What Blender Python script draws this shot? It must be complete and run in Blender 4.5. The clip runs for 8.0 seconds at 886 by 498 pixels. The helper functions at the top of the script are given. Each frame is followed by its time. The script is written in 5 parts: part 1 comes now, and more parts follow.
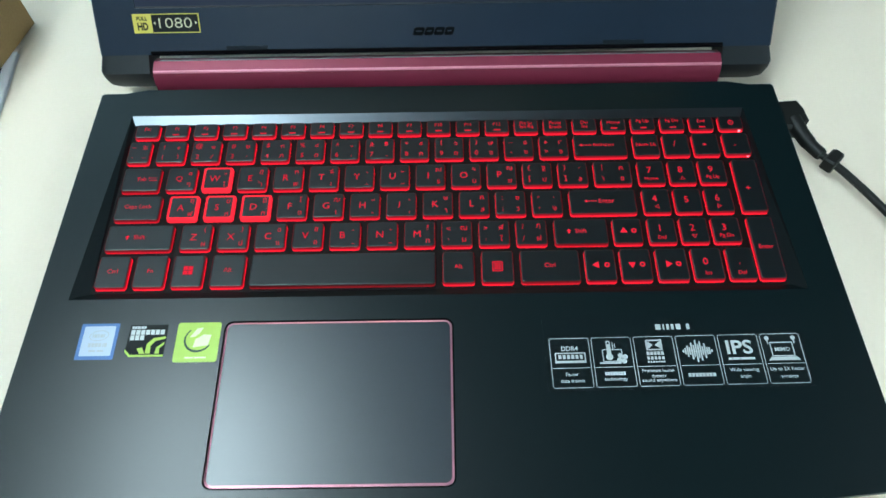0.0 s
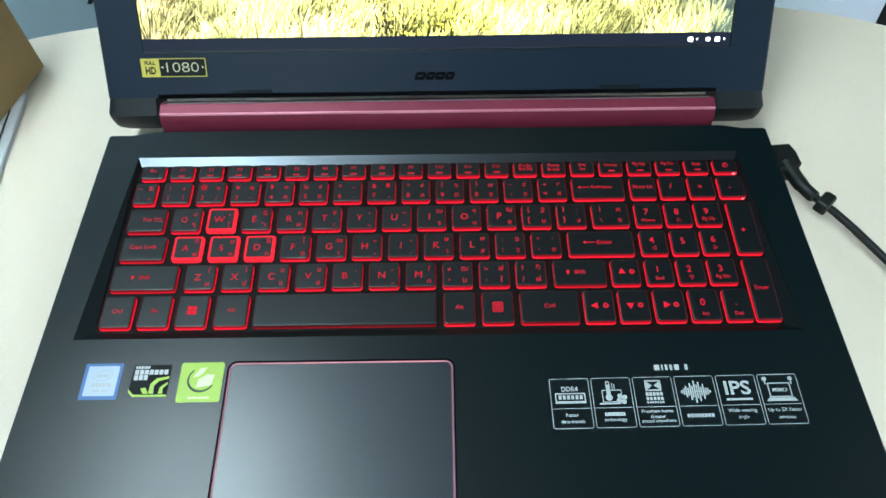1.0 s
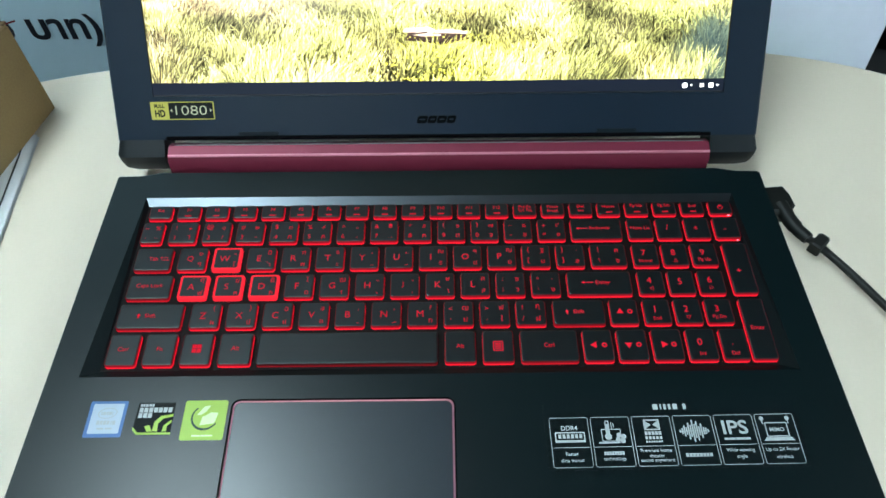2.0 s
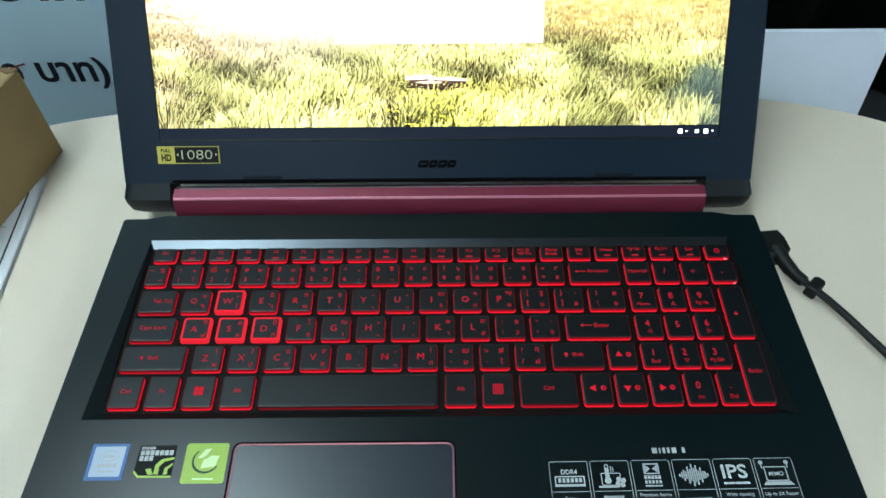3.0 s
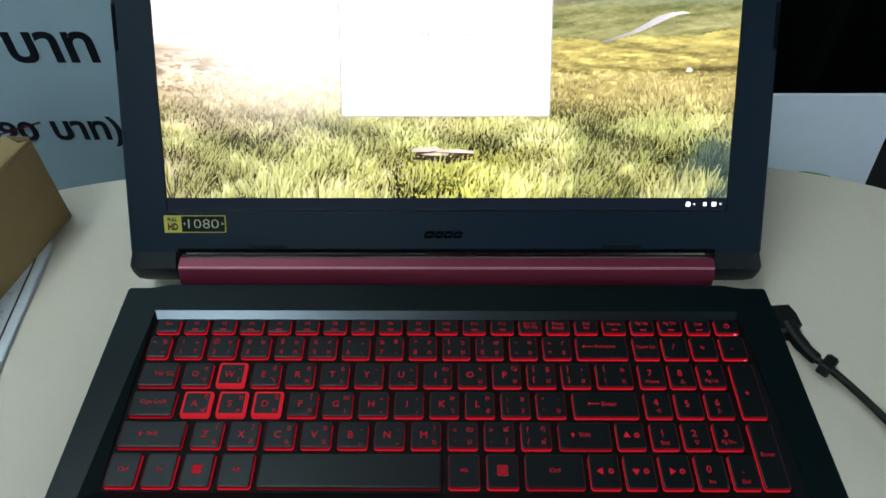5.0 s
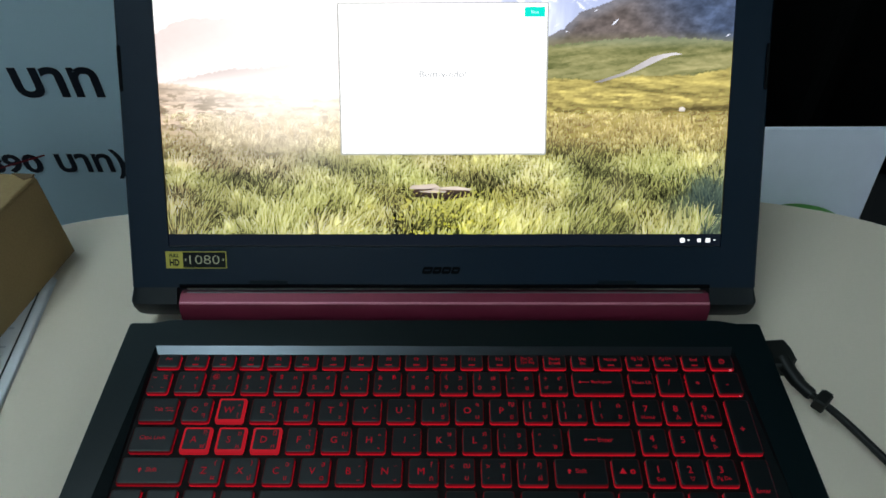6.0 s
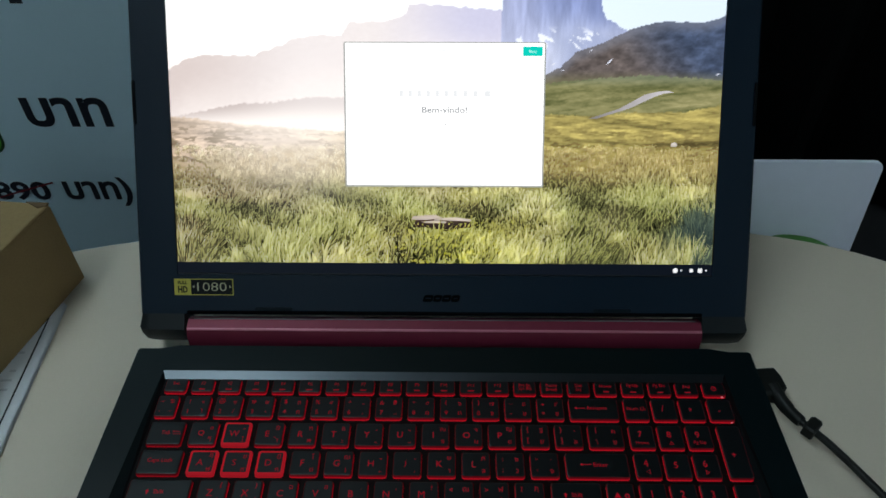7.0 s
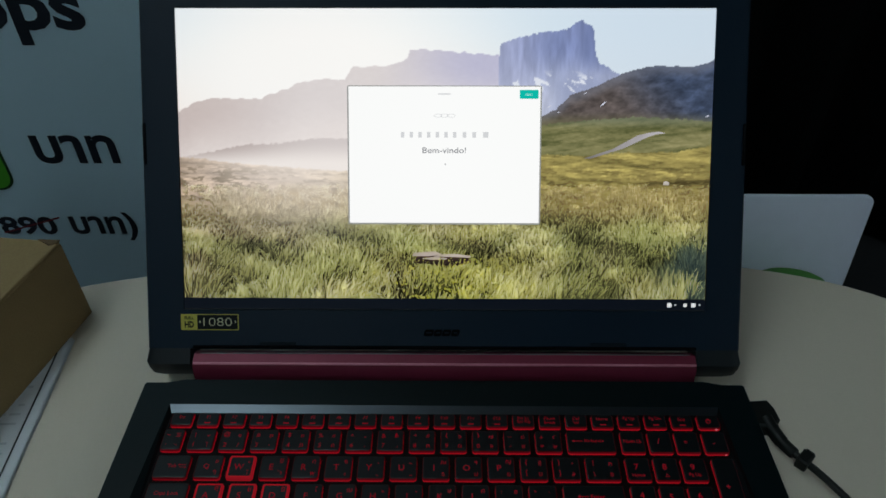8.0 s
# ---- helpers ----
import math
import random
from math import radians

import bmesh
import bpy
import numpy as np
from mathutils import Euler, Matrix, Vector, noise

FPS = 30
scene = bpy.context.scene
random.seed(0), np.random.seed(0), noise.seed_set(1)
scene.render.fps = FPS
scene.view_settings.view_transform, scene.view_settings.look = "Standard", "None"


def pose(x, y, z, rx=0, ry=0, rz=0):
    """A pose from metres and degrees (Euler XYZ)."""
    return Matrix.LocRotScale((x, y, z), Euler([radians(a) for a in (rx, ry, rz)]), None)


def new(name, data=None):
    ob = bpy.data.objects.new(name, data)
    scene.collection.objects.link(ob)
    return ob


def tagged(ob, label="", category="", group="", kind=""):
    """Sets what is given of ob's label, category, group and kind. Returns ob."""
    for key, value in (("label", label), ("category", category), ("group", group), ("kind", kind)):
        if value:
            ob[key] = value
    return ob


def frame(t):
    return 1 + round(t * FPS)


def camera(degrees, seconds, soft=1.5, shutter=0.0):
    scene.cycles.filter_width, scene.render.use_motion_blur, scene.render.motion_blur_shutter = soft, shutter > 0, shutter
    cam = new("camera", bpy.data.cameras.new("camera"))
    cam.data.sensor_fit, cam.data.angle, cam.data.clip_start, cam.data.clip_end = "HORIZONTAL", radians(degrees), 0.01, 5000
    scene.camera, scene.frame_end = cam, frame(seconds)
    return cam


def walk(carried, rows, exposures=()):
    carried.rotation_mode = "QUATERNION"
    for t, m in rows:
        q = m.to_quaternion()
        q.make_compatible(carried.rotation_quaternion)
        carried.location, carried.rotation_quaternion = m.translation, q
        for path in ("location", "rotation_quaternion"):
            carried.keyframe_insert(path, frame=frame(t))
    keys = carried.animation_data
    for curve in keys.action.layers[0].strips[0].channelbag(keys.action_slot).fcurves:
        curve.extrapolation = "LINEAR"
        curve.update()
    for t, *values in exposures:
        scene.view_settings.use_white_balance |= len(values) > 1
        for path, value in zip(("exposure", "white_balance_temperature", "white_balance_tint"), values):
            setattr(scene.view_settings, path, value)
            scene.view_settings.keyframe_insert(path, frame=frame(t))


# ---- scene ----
cam = camera(61.91, 8.0, soft=1.6)
PATH = [
    (0.0, pose(0.00396, -0.05200, 0.34637, 30.254, 0.635, -0.602)),
    (0.5, pose(0.00131, -0.05214, 0.35059, 31.517, 0.343, -0.650)),
    (1.0, pose(0.00167, -0.05171, 0.35338, 32.831, 0.352, -0.656)),
    (1.5, pose(0.00068, -0.05387, 0.35702, 34.097, 0.223, -0.593)),
    (3.0, pose(0.00029, -0.05455, 0.36774, 38.422, 0.132, -0.461)),
    (3.5, pose(0.00132, -0.04930, 0.37156, 39.054, -0.051, -0.036)),
    (4.0, pose(0.00221, -0.04430, 0.37470, 39.859, 0.021, 0.078)),
    (4.5, pose(0.00235, -0.04087, 0.37392, 40.853, 0.258, 0.373)),
    (6.0, pose(0.00536, -0.03916, 0.38403, 43.896, 0.498, 0.478)),
    (6.5, pose(0.00449, -0.04149, 0.38963, 44.806, 0.296, 0.526)),
    (7.0, pose(0.00400, -0.04872, 0.39588, 45.963, 0.163, 0.612)),
    (7.5, pose(0.00035, -0.05474, 0.40045, 47.212, -0.593, 0.435)),
    (8.0, pose(0.00377, -0.05591, 0.40797, 48.290, 0.215, 0.514)),
]
EXPOSURES = [(0.0, 0.05), (1.0, 0.02), (1.7, -0.12), (3.0, -0.46), (3.5, -0.65), (4.5, -0.98),
             (6.0, -1.63), (6.5, -1.83), (7.0, -2.05), (8.0, -2.5)]
walk(cam, PATH, EXPOSURES)

# ---- world and light ----
world = bpy.data.worlds.new("world")
scene.world = world
world.use_nodes = True
world.node_tree.nodes["Background"].inputs[0].default_value = (0.55, 0.6, 0.65, 1)
world.node_tree.nodes["Background"].inputs[1].default_value = 0.05
PANEL_POWER = 22.0        # brightness of the ceiling panels
SCREEN_POWER = 5.3        # brightness of the display
BACKLIGHT = 0.86          # brightness of the key skirts


# ---- materials ----
def srgb(r, g, b):
    """Linear colour of an 8-bit colour."""
    return tuple(((c / 255) / 12.92 if c <= 10 else ((c / 255 + 0.055) / 1.055) ** 2.4) for c in (r, g, b)) + (1.0,)


def material(name, color, rough=0.5, metal=0.0, vary=0.15, grain=0.0, scale=60.0, bump=0.0, bump_scale=900.0, rough_vary=0.0,
             specular=0.5, coat=0.0):
    """A surface with two scales of colour variation, worn gloss and fine relief."""
    m = bpy.data.materials.new(name)
    m.use_nodes = True
    nt = m.node_tree
    n, l = nt.nodes, nt.links
    b = n["Principled BSDF"]
    b.inputs["Roughness"].default_value = rough
    b.inputs["Metallic"].default_value = metal
    b.inputs["Specular IOR Level"].default_value = specular
    b.inputs["Coat Weight"].default_value = coat
    tc = n.new("ShaderNodeTexCoord")
    big = n.new("ShaderNodeTexNoise")
    big.inputs["Scale"].default_value = scale
    big.inputs["Detail"].default_value = 5
    fine = n.new("ShaderNodeTexNoise")
    fine.inputs["Scale"].default_value = bump_scale
    fine.inputs["Detail"].default_value = 3
    for t in (big, fine):
        l.new(tc.outputs["Object"], t.inputs["Vector"])
    mixer = n.new("ShaderNodeMix")
    mixer.data_type = "RGBA"
    mixer.inputs["A"].default_value = tuple(c * (1 - vary) for c in color[:3]) + (1,)
    mixer.inputs["B"].default_value = tuple(min(1, c * (1 + vary)) for c in color[:3]) + (1,)
    l.new(big.outputs["Fac"], mixer.inputs["Factor"])
    out = mixer.outputs["Result"]
    if grain:
        g = n.new("ShaderNodeMix")
        g.data_type, g.blend_type = "RGBA", "MULTIPLY"
        g.inputs["Factor"].default_value = grain
        l.new(out, g.inputs["A"])
        l.new(fine.outputs["Fac"], g.inputs["B"])
        out = g.outputs["Result"]
    l.new(out, b.inputs["Base Color"])
    if rough_vary:
        mr = n.new("ShaderNodeMapRange")
        mr.inputs["To Min"].default_value = rough - rough_vary
        mr.inputs["To Max"].default_value = rough + rough_vary
        l.new(big.outputs["Fac"], mr.inputs["Value"])
        l.new(mr.outputs["Result"], b.inputs["Roughness"])
    if bump:
        bp = n.new("ShaderNodeBump")
        bp.inputs["Strength"].default_value = bump
        bp.inputs["Distance"].default_value = 0.0003
        l.new(fine.outputs["Fac"], bp.inputs["Height"])
        l.new(bp.outputs["Normal"], b.inputs["Normal"])
    return m


def glowing(name, low, high, strength, axis="Y", span=(0.0, 1.0), noise_scale=0.0, noise_amount=0.0, island=0.0, stretch=(1, 1, 1), rest=0.0):
    """A surface that gives off light, with a gradient along one axis of its object and small variation."""
    m = bpy.data.materials.new(name)
    m.use_nodes = True
    n, l = m.node_tree.nodes, m.node_tree.links
    b = n["Principled BSDF"]
    b.inputs["Base Color"].default_value = (0.01, 0.01, 0.01, 1)
    b.inputs["Roughness"].default_value = 0.45
    b.inputs["Specular IOR Level"].default_value = rest
    b.inputs["Emission Strength"].default_value = strength
    tc = n.new("ShaderNodeTexCoord")
    sep = n.new("ShaderNodeSeparateXYZ")
    l.new(tc.outputs["Object"], sep.inputs[0])
    mr = n.new("ShaderNodeMapRange")
    mr.inputs["From Min"].default_value, mr.inputs["From Max"].default_value = span
    l.new(sep.outputs[axis], mr.inputs["Value"])
    fac = mr.outputs["Result"]
    if noise_amount:
        mp = n.new("ShaderNodeMapping")
        mp.inputs["Scale"].default_value = stretch
        l.new(tc.outputs["Object"], mp.inputs["Vector"])
        ns = n.new("ShaderNodeTexNoise")
        ns.inputs["Scale"].default_value = noise_scale
        ns.inputs["Detail"].default_value = 6
        l.new(mp.outputs["Vector"], ns.inputs["Vector"])
        ma = n.new("ShaderNodeMath")
        ma.operation = "MULTIPLY_ADD"
        l.new(ns.outputs["Fac"], ma.inputs[0])
        ma.inputs[1].default_value = noise_amount
        l.new(fac, ma.inputs[2])
        sb = n.new("ShaderNodeMath")
        sb.operation = "SUBTRACT"
        l.new(ma.outputs[0], sb.inputs[0])
        sb.inputs[1].default_value = noise_amount / 2
        fac = sb.outputs[0]
    if island:
        ge = n.new("ShaderNodeNewGeometry")
        ma = n.new("ShaderNodeMath")
        ma.operation = "MULTIPLY_ADD"
        l.new(ge.outputs["Random Per Island"], ma.inputs[0])
        ma.inputs[1].default_value = island
        l.new(fac, ma.inputs[2])
        fac = ma.outputs[0]
    ramp = n.new("ShaderNodeValToRGB")
    stops = [low, high] if isinstance(low[0], float) else low
    el = ramp.color_ramp.elements
    while len(el) < len(stops):
        el.new(0.5)
    for i, c in enumerate(stops):
        el[i].position = i / (len(stops) - 1)
        el[i].color = c
    l.new(fac, ramp.inputs["Fac"])
    out = ramp.outputs["Color"]
    l.new(out, b.inputs["Emission Color"])
    return m


M = {
    "deck": material("black_satin_plastic", (0.0022, 0.0078, 0.0094), 0.29, specular=0.52, vary=0.06, scale=25, bump=0.03, bump_scale=2600),
    "shell": material("black_plastic_shell", (0.0045, 0.007, 0.008), 0.42, specular=0.3, bump=0.05),
    "well": material("keyboard_well_plastic", (0.0012, 0.0042, 0.0052), 0.46, specular=0.13, bump=0.05),
    "tray": material("keyboard_tray_floor", (0.004, 0.0035, 0.0035), 0.6, specular=0.15),
    "bevel": material("polished_bevel", (0.100, 0.112, 0.125), 0.30, metal=1.0, vary=0.1),
    "bezel": material("dark_blue_grey_bezel", (0.0034, 0.0132, 0.0275), 0.42, specular=0.25, vary=0.12, scale=20, bump=0.06, bump_scale=3000),
    "rubber": material("black_rubber", (0.003, 0.004, 0.005), 0.8, specular=0.12),
    "trim": material("dull_grey_trim", (0.14, 0.15, 0.155), 0.5),
    "bumper": material("dark_rubber_bumper", (0.0032, 0.0085, 0.0135), 0.6, specular=0.2),
    "lobe": material("dark_grey_hinge_plastic", (0.006, 0.009, 0.011), 0.42, specular=0.3, bump=0.05),
    "bar": material("dark_red_brushed_metal", (0.205, 0.021, 0.048), 0.44, metal=0.3, vary=0.12, scale=40, bump=0.05, bump_scale=1800),
    # lighter red that paints the highlight along the hinge bar's edge
    "ridge": material("red_edge_highlight", (0.62, 0.22, 0.28), 0.4, metal=0.3),
    "pink": material("pink_red_chamfer", (0.62, 0.26, 0.33), 0.3, metal=0.6, vary=0.05),
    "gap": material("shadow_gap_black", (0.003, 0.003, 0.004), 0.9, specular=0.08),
    "pad": material("touchpad_satin", (0.012, 0.020, 0.029), 0.31, vary=0.05, bump=0.03, bump_scale=4000, specular=0.95),
    "cap": material("keycap_plastic", (0.0030, 0.0055, 0.0070), 0.39, specular=0.45, vary=0.15, bump=0.08, bump_scale=3500),
    "logo": material("glossy_black_logo", (0.0008, 0.0020, 0.0032), 0.6, specular=0.06),
    "table": material("cream_laminate", (0.80, 0.685, 0.55), 0.42, vary=0.05, scale=9, grain=0.06, bump_scale=500, bump=0.03, rough_vary=0.06),
    "table_edge": material("grey_edge_band", (0.35, 0.34, 0.31), 0.5),
    "kraft": material("kraft_cardboard", (0.39, 0.26, 0.115), 0.8, vary=0.12, scale=35, grain=0.25, bump=0.25, bump_scale=700),
    "kraft_in": material("cardboard_inner_edge", (0.16, 0.10, 0.05), 0.9, bump=0.2),
    "paper": material("white_paper", (0.74, 0.74, 0.76), 0.7, vary=0.03, bump=0.05),
    "ink": material("black_ink", (0.02, 0.02, 0.024), 0.6),
    "print": material("grey_print", (0.56, 0.56, 0.59), 0.6),
    "board": material("pale_blue_white_board", (0.60, 0.79, 0.88), 0.6, vary=0.05, scale=6, bump=0.03),
    "letter": material("dark_navy_print", (0.012, 0.016, 0.026), 0.5),
    "green": material("bright_green_print", (0.09, 0.42, 0.03), 0.5),
    "dkgreen": material("dark_green_outline", (0.012, 0.05, 0.02), 0.5),
    "redline": material("red_strike_print", (0.20, 0.014, 0.022), 0.5),
    "chair": material("white_chair_plastic", (0.84, 0.85, 0.96), 0.4, vary=0.03),
    "cushion": material("green_cushion_cloth", (0.07, 0.24, 0.04), 0.85, vary=0.2, scale=30, bump=0.4, bump_scale=500),
    "curtain": material("black_curtain_cloth", (0.006, 0.006, 0.006), 0.95, bump=0.2, specular=0.1),
    "chrome": material("grey_steel", (0.4, 0.4, 0.42), 0.35, metal=0.9),
    "cable": material("black_cable_rubber", (0.007, 0.008, 0.007), 0.5, specular=0.35, vary=0.2, bump=0.05),
    "wall": material("off_white_wall_paint", (0.5, 0.5, 0.48), 0.8, vary=0.05, scale=3, bump=0.1, bump_scale=300),
    "wall_grey": material("grey_wall_paint", (0.42, 0.43, 0.44), 0.85, vary=0.1, scale=3),
    "wall_dark": material("dark_wall_paint", (0.05, 0.05, 0.055), 0.85, vary=0.1, scale=3),
    "ceiling": material("dark_grey_ceiling_tile", (0.06, 0.065, 0.07), 0.9, vary=0.05, scale=4, bump=0.2, bump_scale=200),
    "carpet": material("dark_carpet", (0.012, 0.012, 0.013), 0.95, vary=0.3, scale=20, grain=0.4, bump=0.5, bump_scale=300),
    "st_yellow": material("yellow_sticker", (0.56, 0.48, 0.07), 0.4, vary=0.05),
    "st_dark": material("black_sticker", (0.006, 0.008, 0.008), 0.6, specular=0.2),
    "st_blue": material("blue_sticker", (0.045, 0.135, 0.36), 0.35, vary=0.08),
    "st_pale": material("pale_blue_sticker_face", (0.42, 0.50, 0.60), 0.3, vary=0.08),
    "st_lime": material("lime_sticker", (0.36, 0.54, 0.06), 0.35, vary=0.06),
    "st_limep": material("pale_lime_print", (0.70, 0.86, 0.42), 0.35),
    "st_cream": material("pale_yellow_print", (0.60, 0.56, 0.36), 0.4),
    "st_white": material("white_print", (0.48, 0.51, 0.51), 0.4),
    "st_grey": material("grey_sticker_print", (0.40, 0.43, 0.44), 0.4),
    "film": material("dark_clear_film", (0.0032, 0.0086, 0.0106), 0.29, specular=0.5),
    "led": glowing("pale_red_led", (1.0, 0.22, 0.28, 1.0), (1.0, 0.22, 0.28, 1.0), 3.0),
    "skirt": glowing("red_lit_skirt", (0.84, 0.008, 0.026, 1.0), (0.15, 0.001, 0.006, 1.0), BACKLIGHT * 2.05, "Z", (0.0201, 0.0214)),
    "bright_skirt": glowing("red_lit_bright_skirt", (0.84, 0.016, 0.034, 1.0), (0.84, 0.016, 0.034, 1.0), BACKLIGHT * 1.7),
    "legend": glowing("red_lit_legend", (0.80, 0.006, 0.032, 1.0), (0.80, 0.006, 0.032, 1.0), BACKLIGHT * 1.25),
    "lamp": glowing("lit_panel_diffuser", (0.73, 0.945, 1.03, 1.0), (0.73, 0.945, 1.03, 1.0), PANEL_POWER),
}


# ---- building helpers ----
def finish(ob, smooth=True):
    if smooth:
        for p in ob.data.polygons:
            p.use_smooth = True
        ob.data.set_sharp_from_angle(angle=radians(32))
    return ob


def mesh_of(name, bm, mats, smooth=True):
    bmesh.ops.recalc_face_normals(bm, faces=bm.faces)
    me = bpy.data.meshes.new(name)
    bm.to_mesh(me)
    bm.free()
    for m in (mats if isinstance(mats, (list, tuple)) else [mats]):
        me.materials.append(m)
    return me


def part(name, bm, mats, parent, label="", m=None, smooth=True):
    """Links a bmesh as one mesh object under a thing or a part."""
    ob = new(name, mesh_of(name, bm, mats))
    ob.parent = parent
    if m is not None:
        ob.matrix_basis = m
    finish(ob, smooth)
    return tagged(ob, label)


def thing(name, label, category, group="", kind="", at=(0, 0, 0)):
    ob = new(name)
    ob.location = at
    ob.empty_display_size = 0.02
    return tagged(ob, label, category, group, kind)


def single(name, bm, mats, label, category="", kind="", group="", smooth=True):
    ob = new(name, mesh_of(name, bm, mats))
    finish(ob, smooth)
    return tagged(ob, label, category, group, kind)


def rr(x0, y0, x1, y1, r, n=4):
    """Points of a rectangle with round corners, anticlockwise."""
    out = []
    for cx, cy, a in ((x1 - r, y1 - r, 0), (x0 + r, y1 - r, 90), (x0 + r, y0 + r, 180), (x1 - r, y0 + r, 270)):
        for k in range(n + 1):
            t = radians(a + 90 * k / n)
            out.append((cx + r * math.cos(t), cy + r * math.sin(t)))
    return out


def ring(bm, pts, z):
    return [bm.verts.new((x, y, z)) for x, y in pts]


def bridge(bm, a, b, mat=0):
    for i in range(len(a)):
        j = (i + 1) % len(a)
        f = bm.faces.new((a[i], a[j], b[j], b[i]))
        f.material_index = mat


def face(bm, loop, mat=0):
    f = bm.faces.new(loop)
    f.material_index = mat
    return f


def slab(bm, pts, z0, z1, bevel=0.0, mat=0):
    """A solid plate from an outline, its upper edge bevelled."""
    cx = sum(p[0] for p in pts) / len(pts)
    cy = sum(p[1] for p in pts) / len(pts)
    w = max(p[0] for p in pts) - min(p[0] for p in pts)
    h = max(p[1] for p in pts) - min(p[1] for p in pts)
    low = ring(bm, pts, z0)
    face(bm, low[::-1], mat)
    if bevel:
        mid = ring(bm, pts, z1 - bevel)
        inner = [(cx + (x - cx) * (1 - 2 * bevel / w), cy + (y - cy) * (1 - 2 * bevel / h)) for x, y in pts]
        top = ring(bm, inner, z1)
        bridge(bm, low, mid, mat)
        bridge(bm, mid, top, mat)
    else:
        top = ring(bm, pts, z1)
        bridge(bm, low, top, mat)
    face(bm, top, mat)
    return bm


def plate(pts, z0, z1, bevel=0.0):
    return slab(bmesh.new(), pts, z0, z1, bevel)


def box(bm, x0, y0, z0, x1, y1, z1, mat=0):
    return slab(bm, [(x0, y0), (x1, y0), (x1, y1), (x0, y1)], z0, z1, 0, mat)


def frame_ring(outer, inner, z0, z1, bm=None, mat=0):
    """A flat frame between two outlines with as many points."""
    bm = bm or bmesh.new()
    a, b, c, d = ring(bm, outer, z0), ring(bm, outer, z1), ring(bm, inner, z1), ring(bm, inner, z0)
    bridge(bm, a, b, mat), bridge(bm, b, c, mat), bridge(bm, c, d, mat), bridge(bm, d, a, mat)
    return bm


def extrude_x(section, x0, x1, bm=None, mat=0):
    """A prism along x from a section of (y, z) points."""
    bm = bm or bmesh.new()
    a = [bm.verts.new((x0, y, z)) for y, z in section]
    b = [bm.verts.new((x1, y, z)) for y, z in section]
    bridge(bm, a, b, mat)
    face(bm, a[::-1], mat), face(bm, b, mat)
    return bm


def tube(points, radius, sides=12, bm=None, cap=True):
    """A round tube along a smooth line; radius may be a list."""
    bm = bm or bmesh.new()
    pts = [Vector(p) for p in points]
    rad = radius if isinstance(radius, (list, tuple)) else [radius] * len(pts)
    last = None
    first = None
    for i, p in enumerate(pts):
        d = (pts[min(i + 1, len(pts) - 1)] - pts[max(i - 1, 0)]).normalized()
        side = d.cross(Vector((0, 0, 1)))
        side = side.normalized() if side.length > 1e-4 else Vector((1, 0, 0))
        up = side.cross(d)
        loop = [bm.verts.new(p + rad[i] * (math.cos(2 * math.pi * k / sides) * side + math.sin(2 * math.pi * k / sides) * up)) for k in range(sides)]
        if last:
            bridge(bm, last, loop)
        else:
            first = loop
        last = loop
    if cap:
        face(bm, first[::-1]), face(bm, last)
    return bm


def smooth_line(points, steps=8):
    """A Catmull-Rom line through the points."""
    p = [Vector(q) for q in points]
    p = [2 * p[0] - p[1]] + p + [2 * p[-1] - p[-2]]
    out = []
    for i in range(1, len(p) - 2):
        for k in range(steps):
            t = k / steps
            out.append(0.5 * (2 * p[i] + (p[i + 1] - p[i - 1]) * t + (2 * p[i - 1] - 5 * p[i] + 4 * p[i + 1] - p[i + 2]) * t * t
                              + (3 * p[i] - p[i - 1] - 3 * p[i + 1] + p[i + 2]) * t ** 3))
    return out + [p[-2]]


GLYPHS = {}


def letters(words):
    """Outlines of words in the built-in font, 1 high per line, kept for later use."""
    made = []
    for w, heavy in words:
        cu = bpy.data.curves.new("word", "FONT")
        cu.body = w
        cu.resolution_u = 3
        cu.offset = heavy
        made.append((w, heavy, new("word", cu)))
    bpy.context.view_layer.update()
    dg = bpy.context.evaluated_depsgraph_get()
    for w, heavy, ob in made:
        me = bpy.data.meshes.new_from_object(ob.evaluated_get(dg))
        vs = [tuple(v.co)[:2] for v in me.vertices]
        fs = [tuple(p.vertices) for p in me.polygons]
        x0, x1 = min(v[0] for v in vs), max(v[0] for v in vs)
        y0, y1 = min(v[1] for v in vs), max(v[1] for v in vs)
        GLYPHS[w, heavy] = ([((x - x0), (y - y0)) for x, y in vs], fs, x1 - x0, y1 - y0)
        bpy.data.meshes.remove(me)
        cu = ob.data
        bpy.data.objects.remove(ob)
        bpy.data.curves.remove(cu)


def word(bm, w, x, y, z, width=0, height=0, heavy=0.0, align="l", slant=0.0, mat=0):
    """Adds a word: its ink box starts (l), is centred (c) or ends (r) at x and starts at y; sized by ink width or height."""
    vs, fs, gw, gh = GLYPHS[w, heavy]
    sx = width / gw if width else height / gh
    sy = height / gh if height else sx
    x -= {"l": 0, "c": gw * sx / 2, "r": gw * sx}[align]
    vv = [bm.verts.new((x + a * sx + slant * b * sy, y + b * sy, z)) for a, b in vs]
    for f in fs:
        try:
            face(bm, [vv[i] for i in f], mat)
        except ValueError:
            pass


def bars(bm, x, y, z, width, height, counts, gap=0.22, mat=0, slant=0.0):
    """Plain bars in place of a word."""
    total = sum(counts) + gap * (len(counts) - 1)
    for c in counts:
        w = width * c / total
        p = [(x, y), (x + w, y), (x + w + slant * height, y + height), (x + slant * height, y + height)]
        face(bm, ring(bm, p, z), mat)
        x += w + gap * width / total


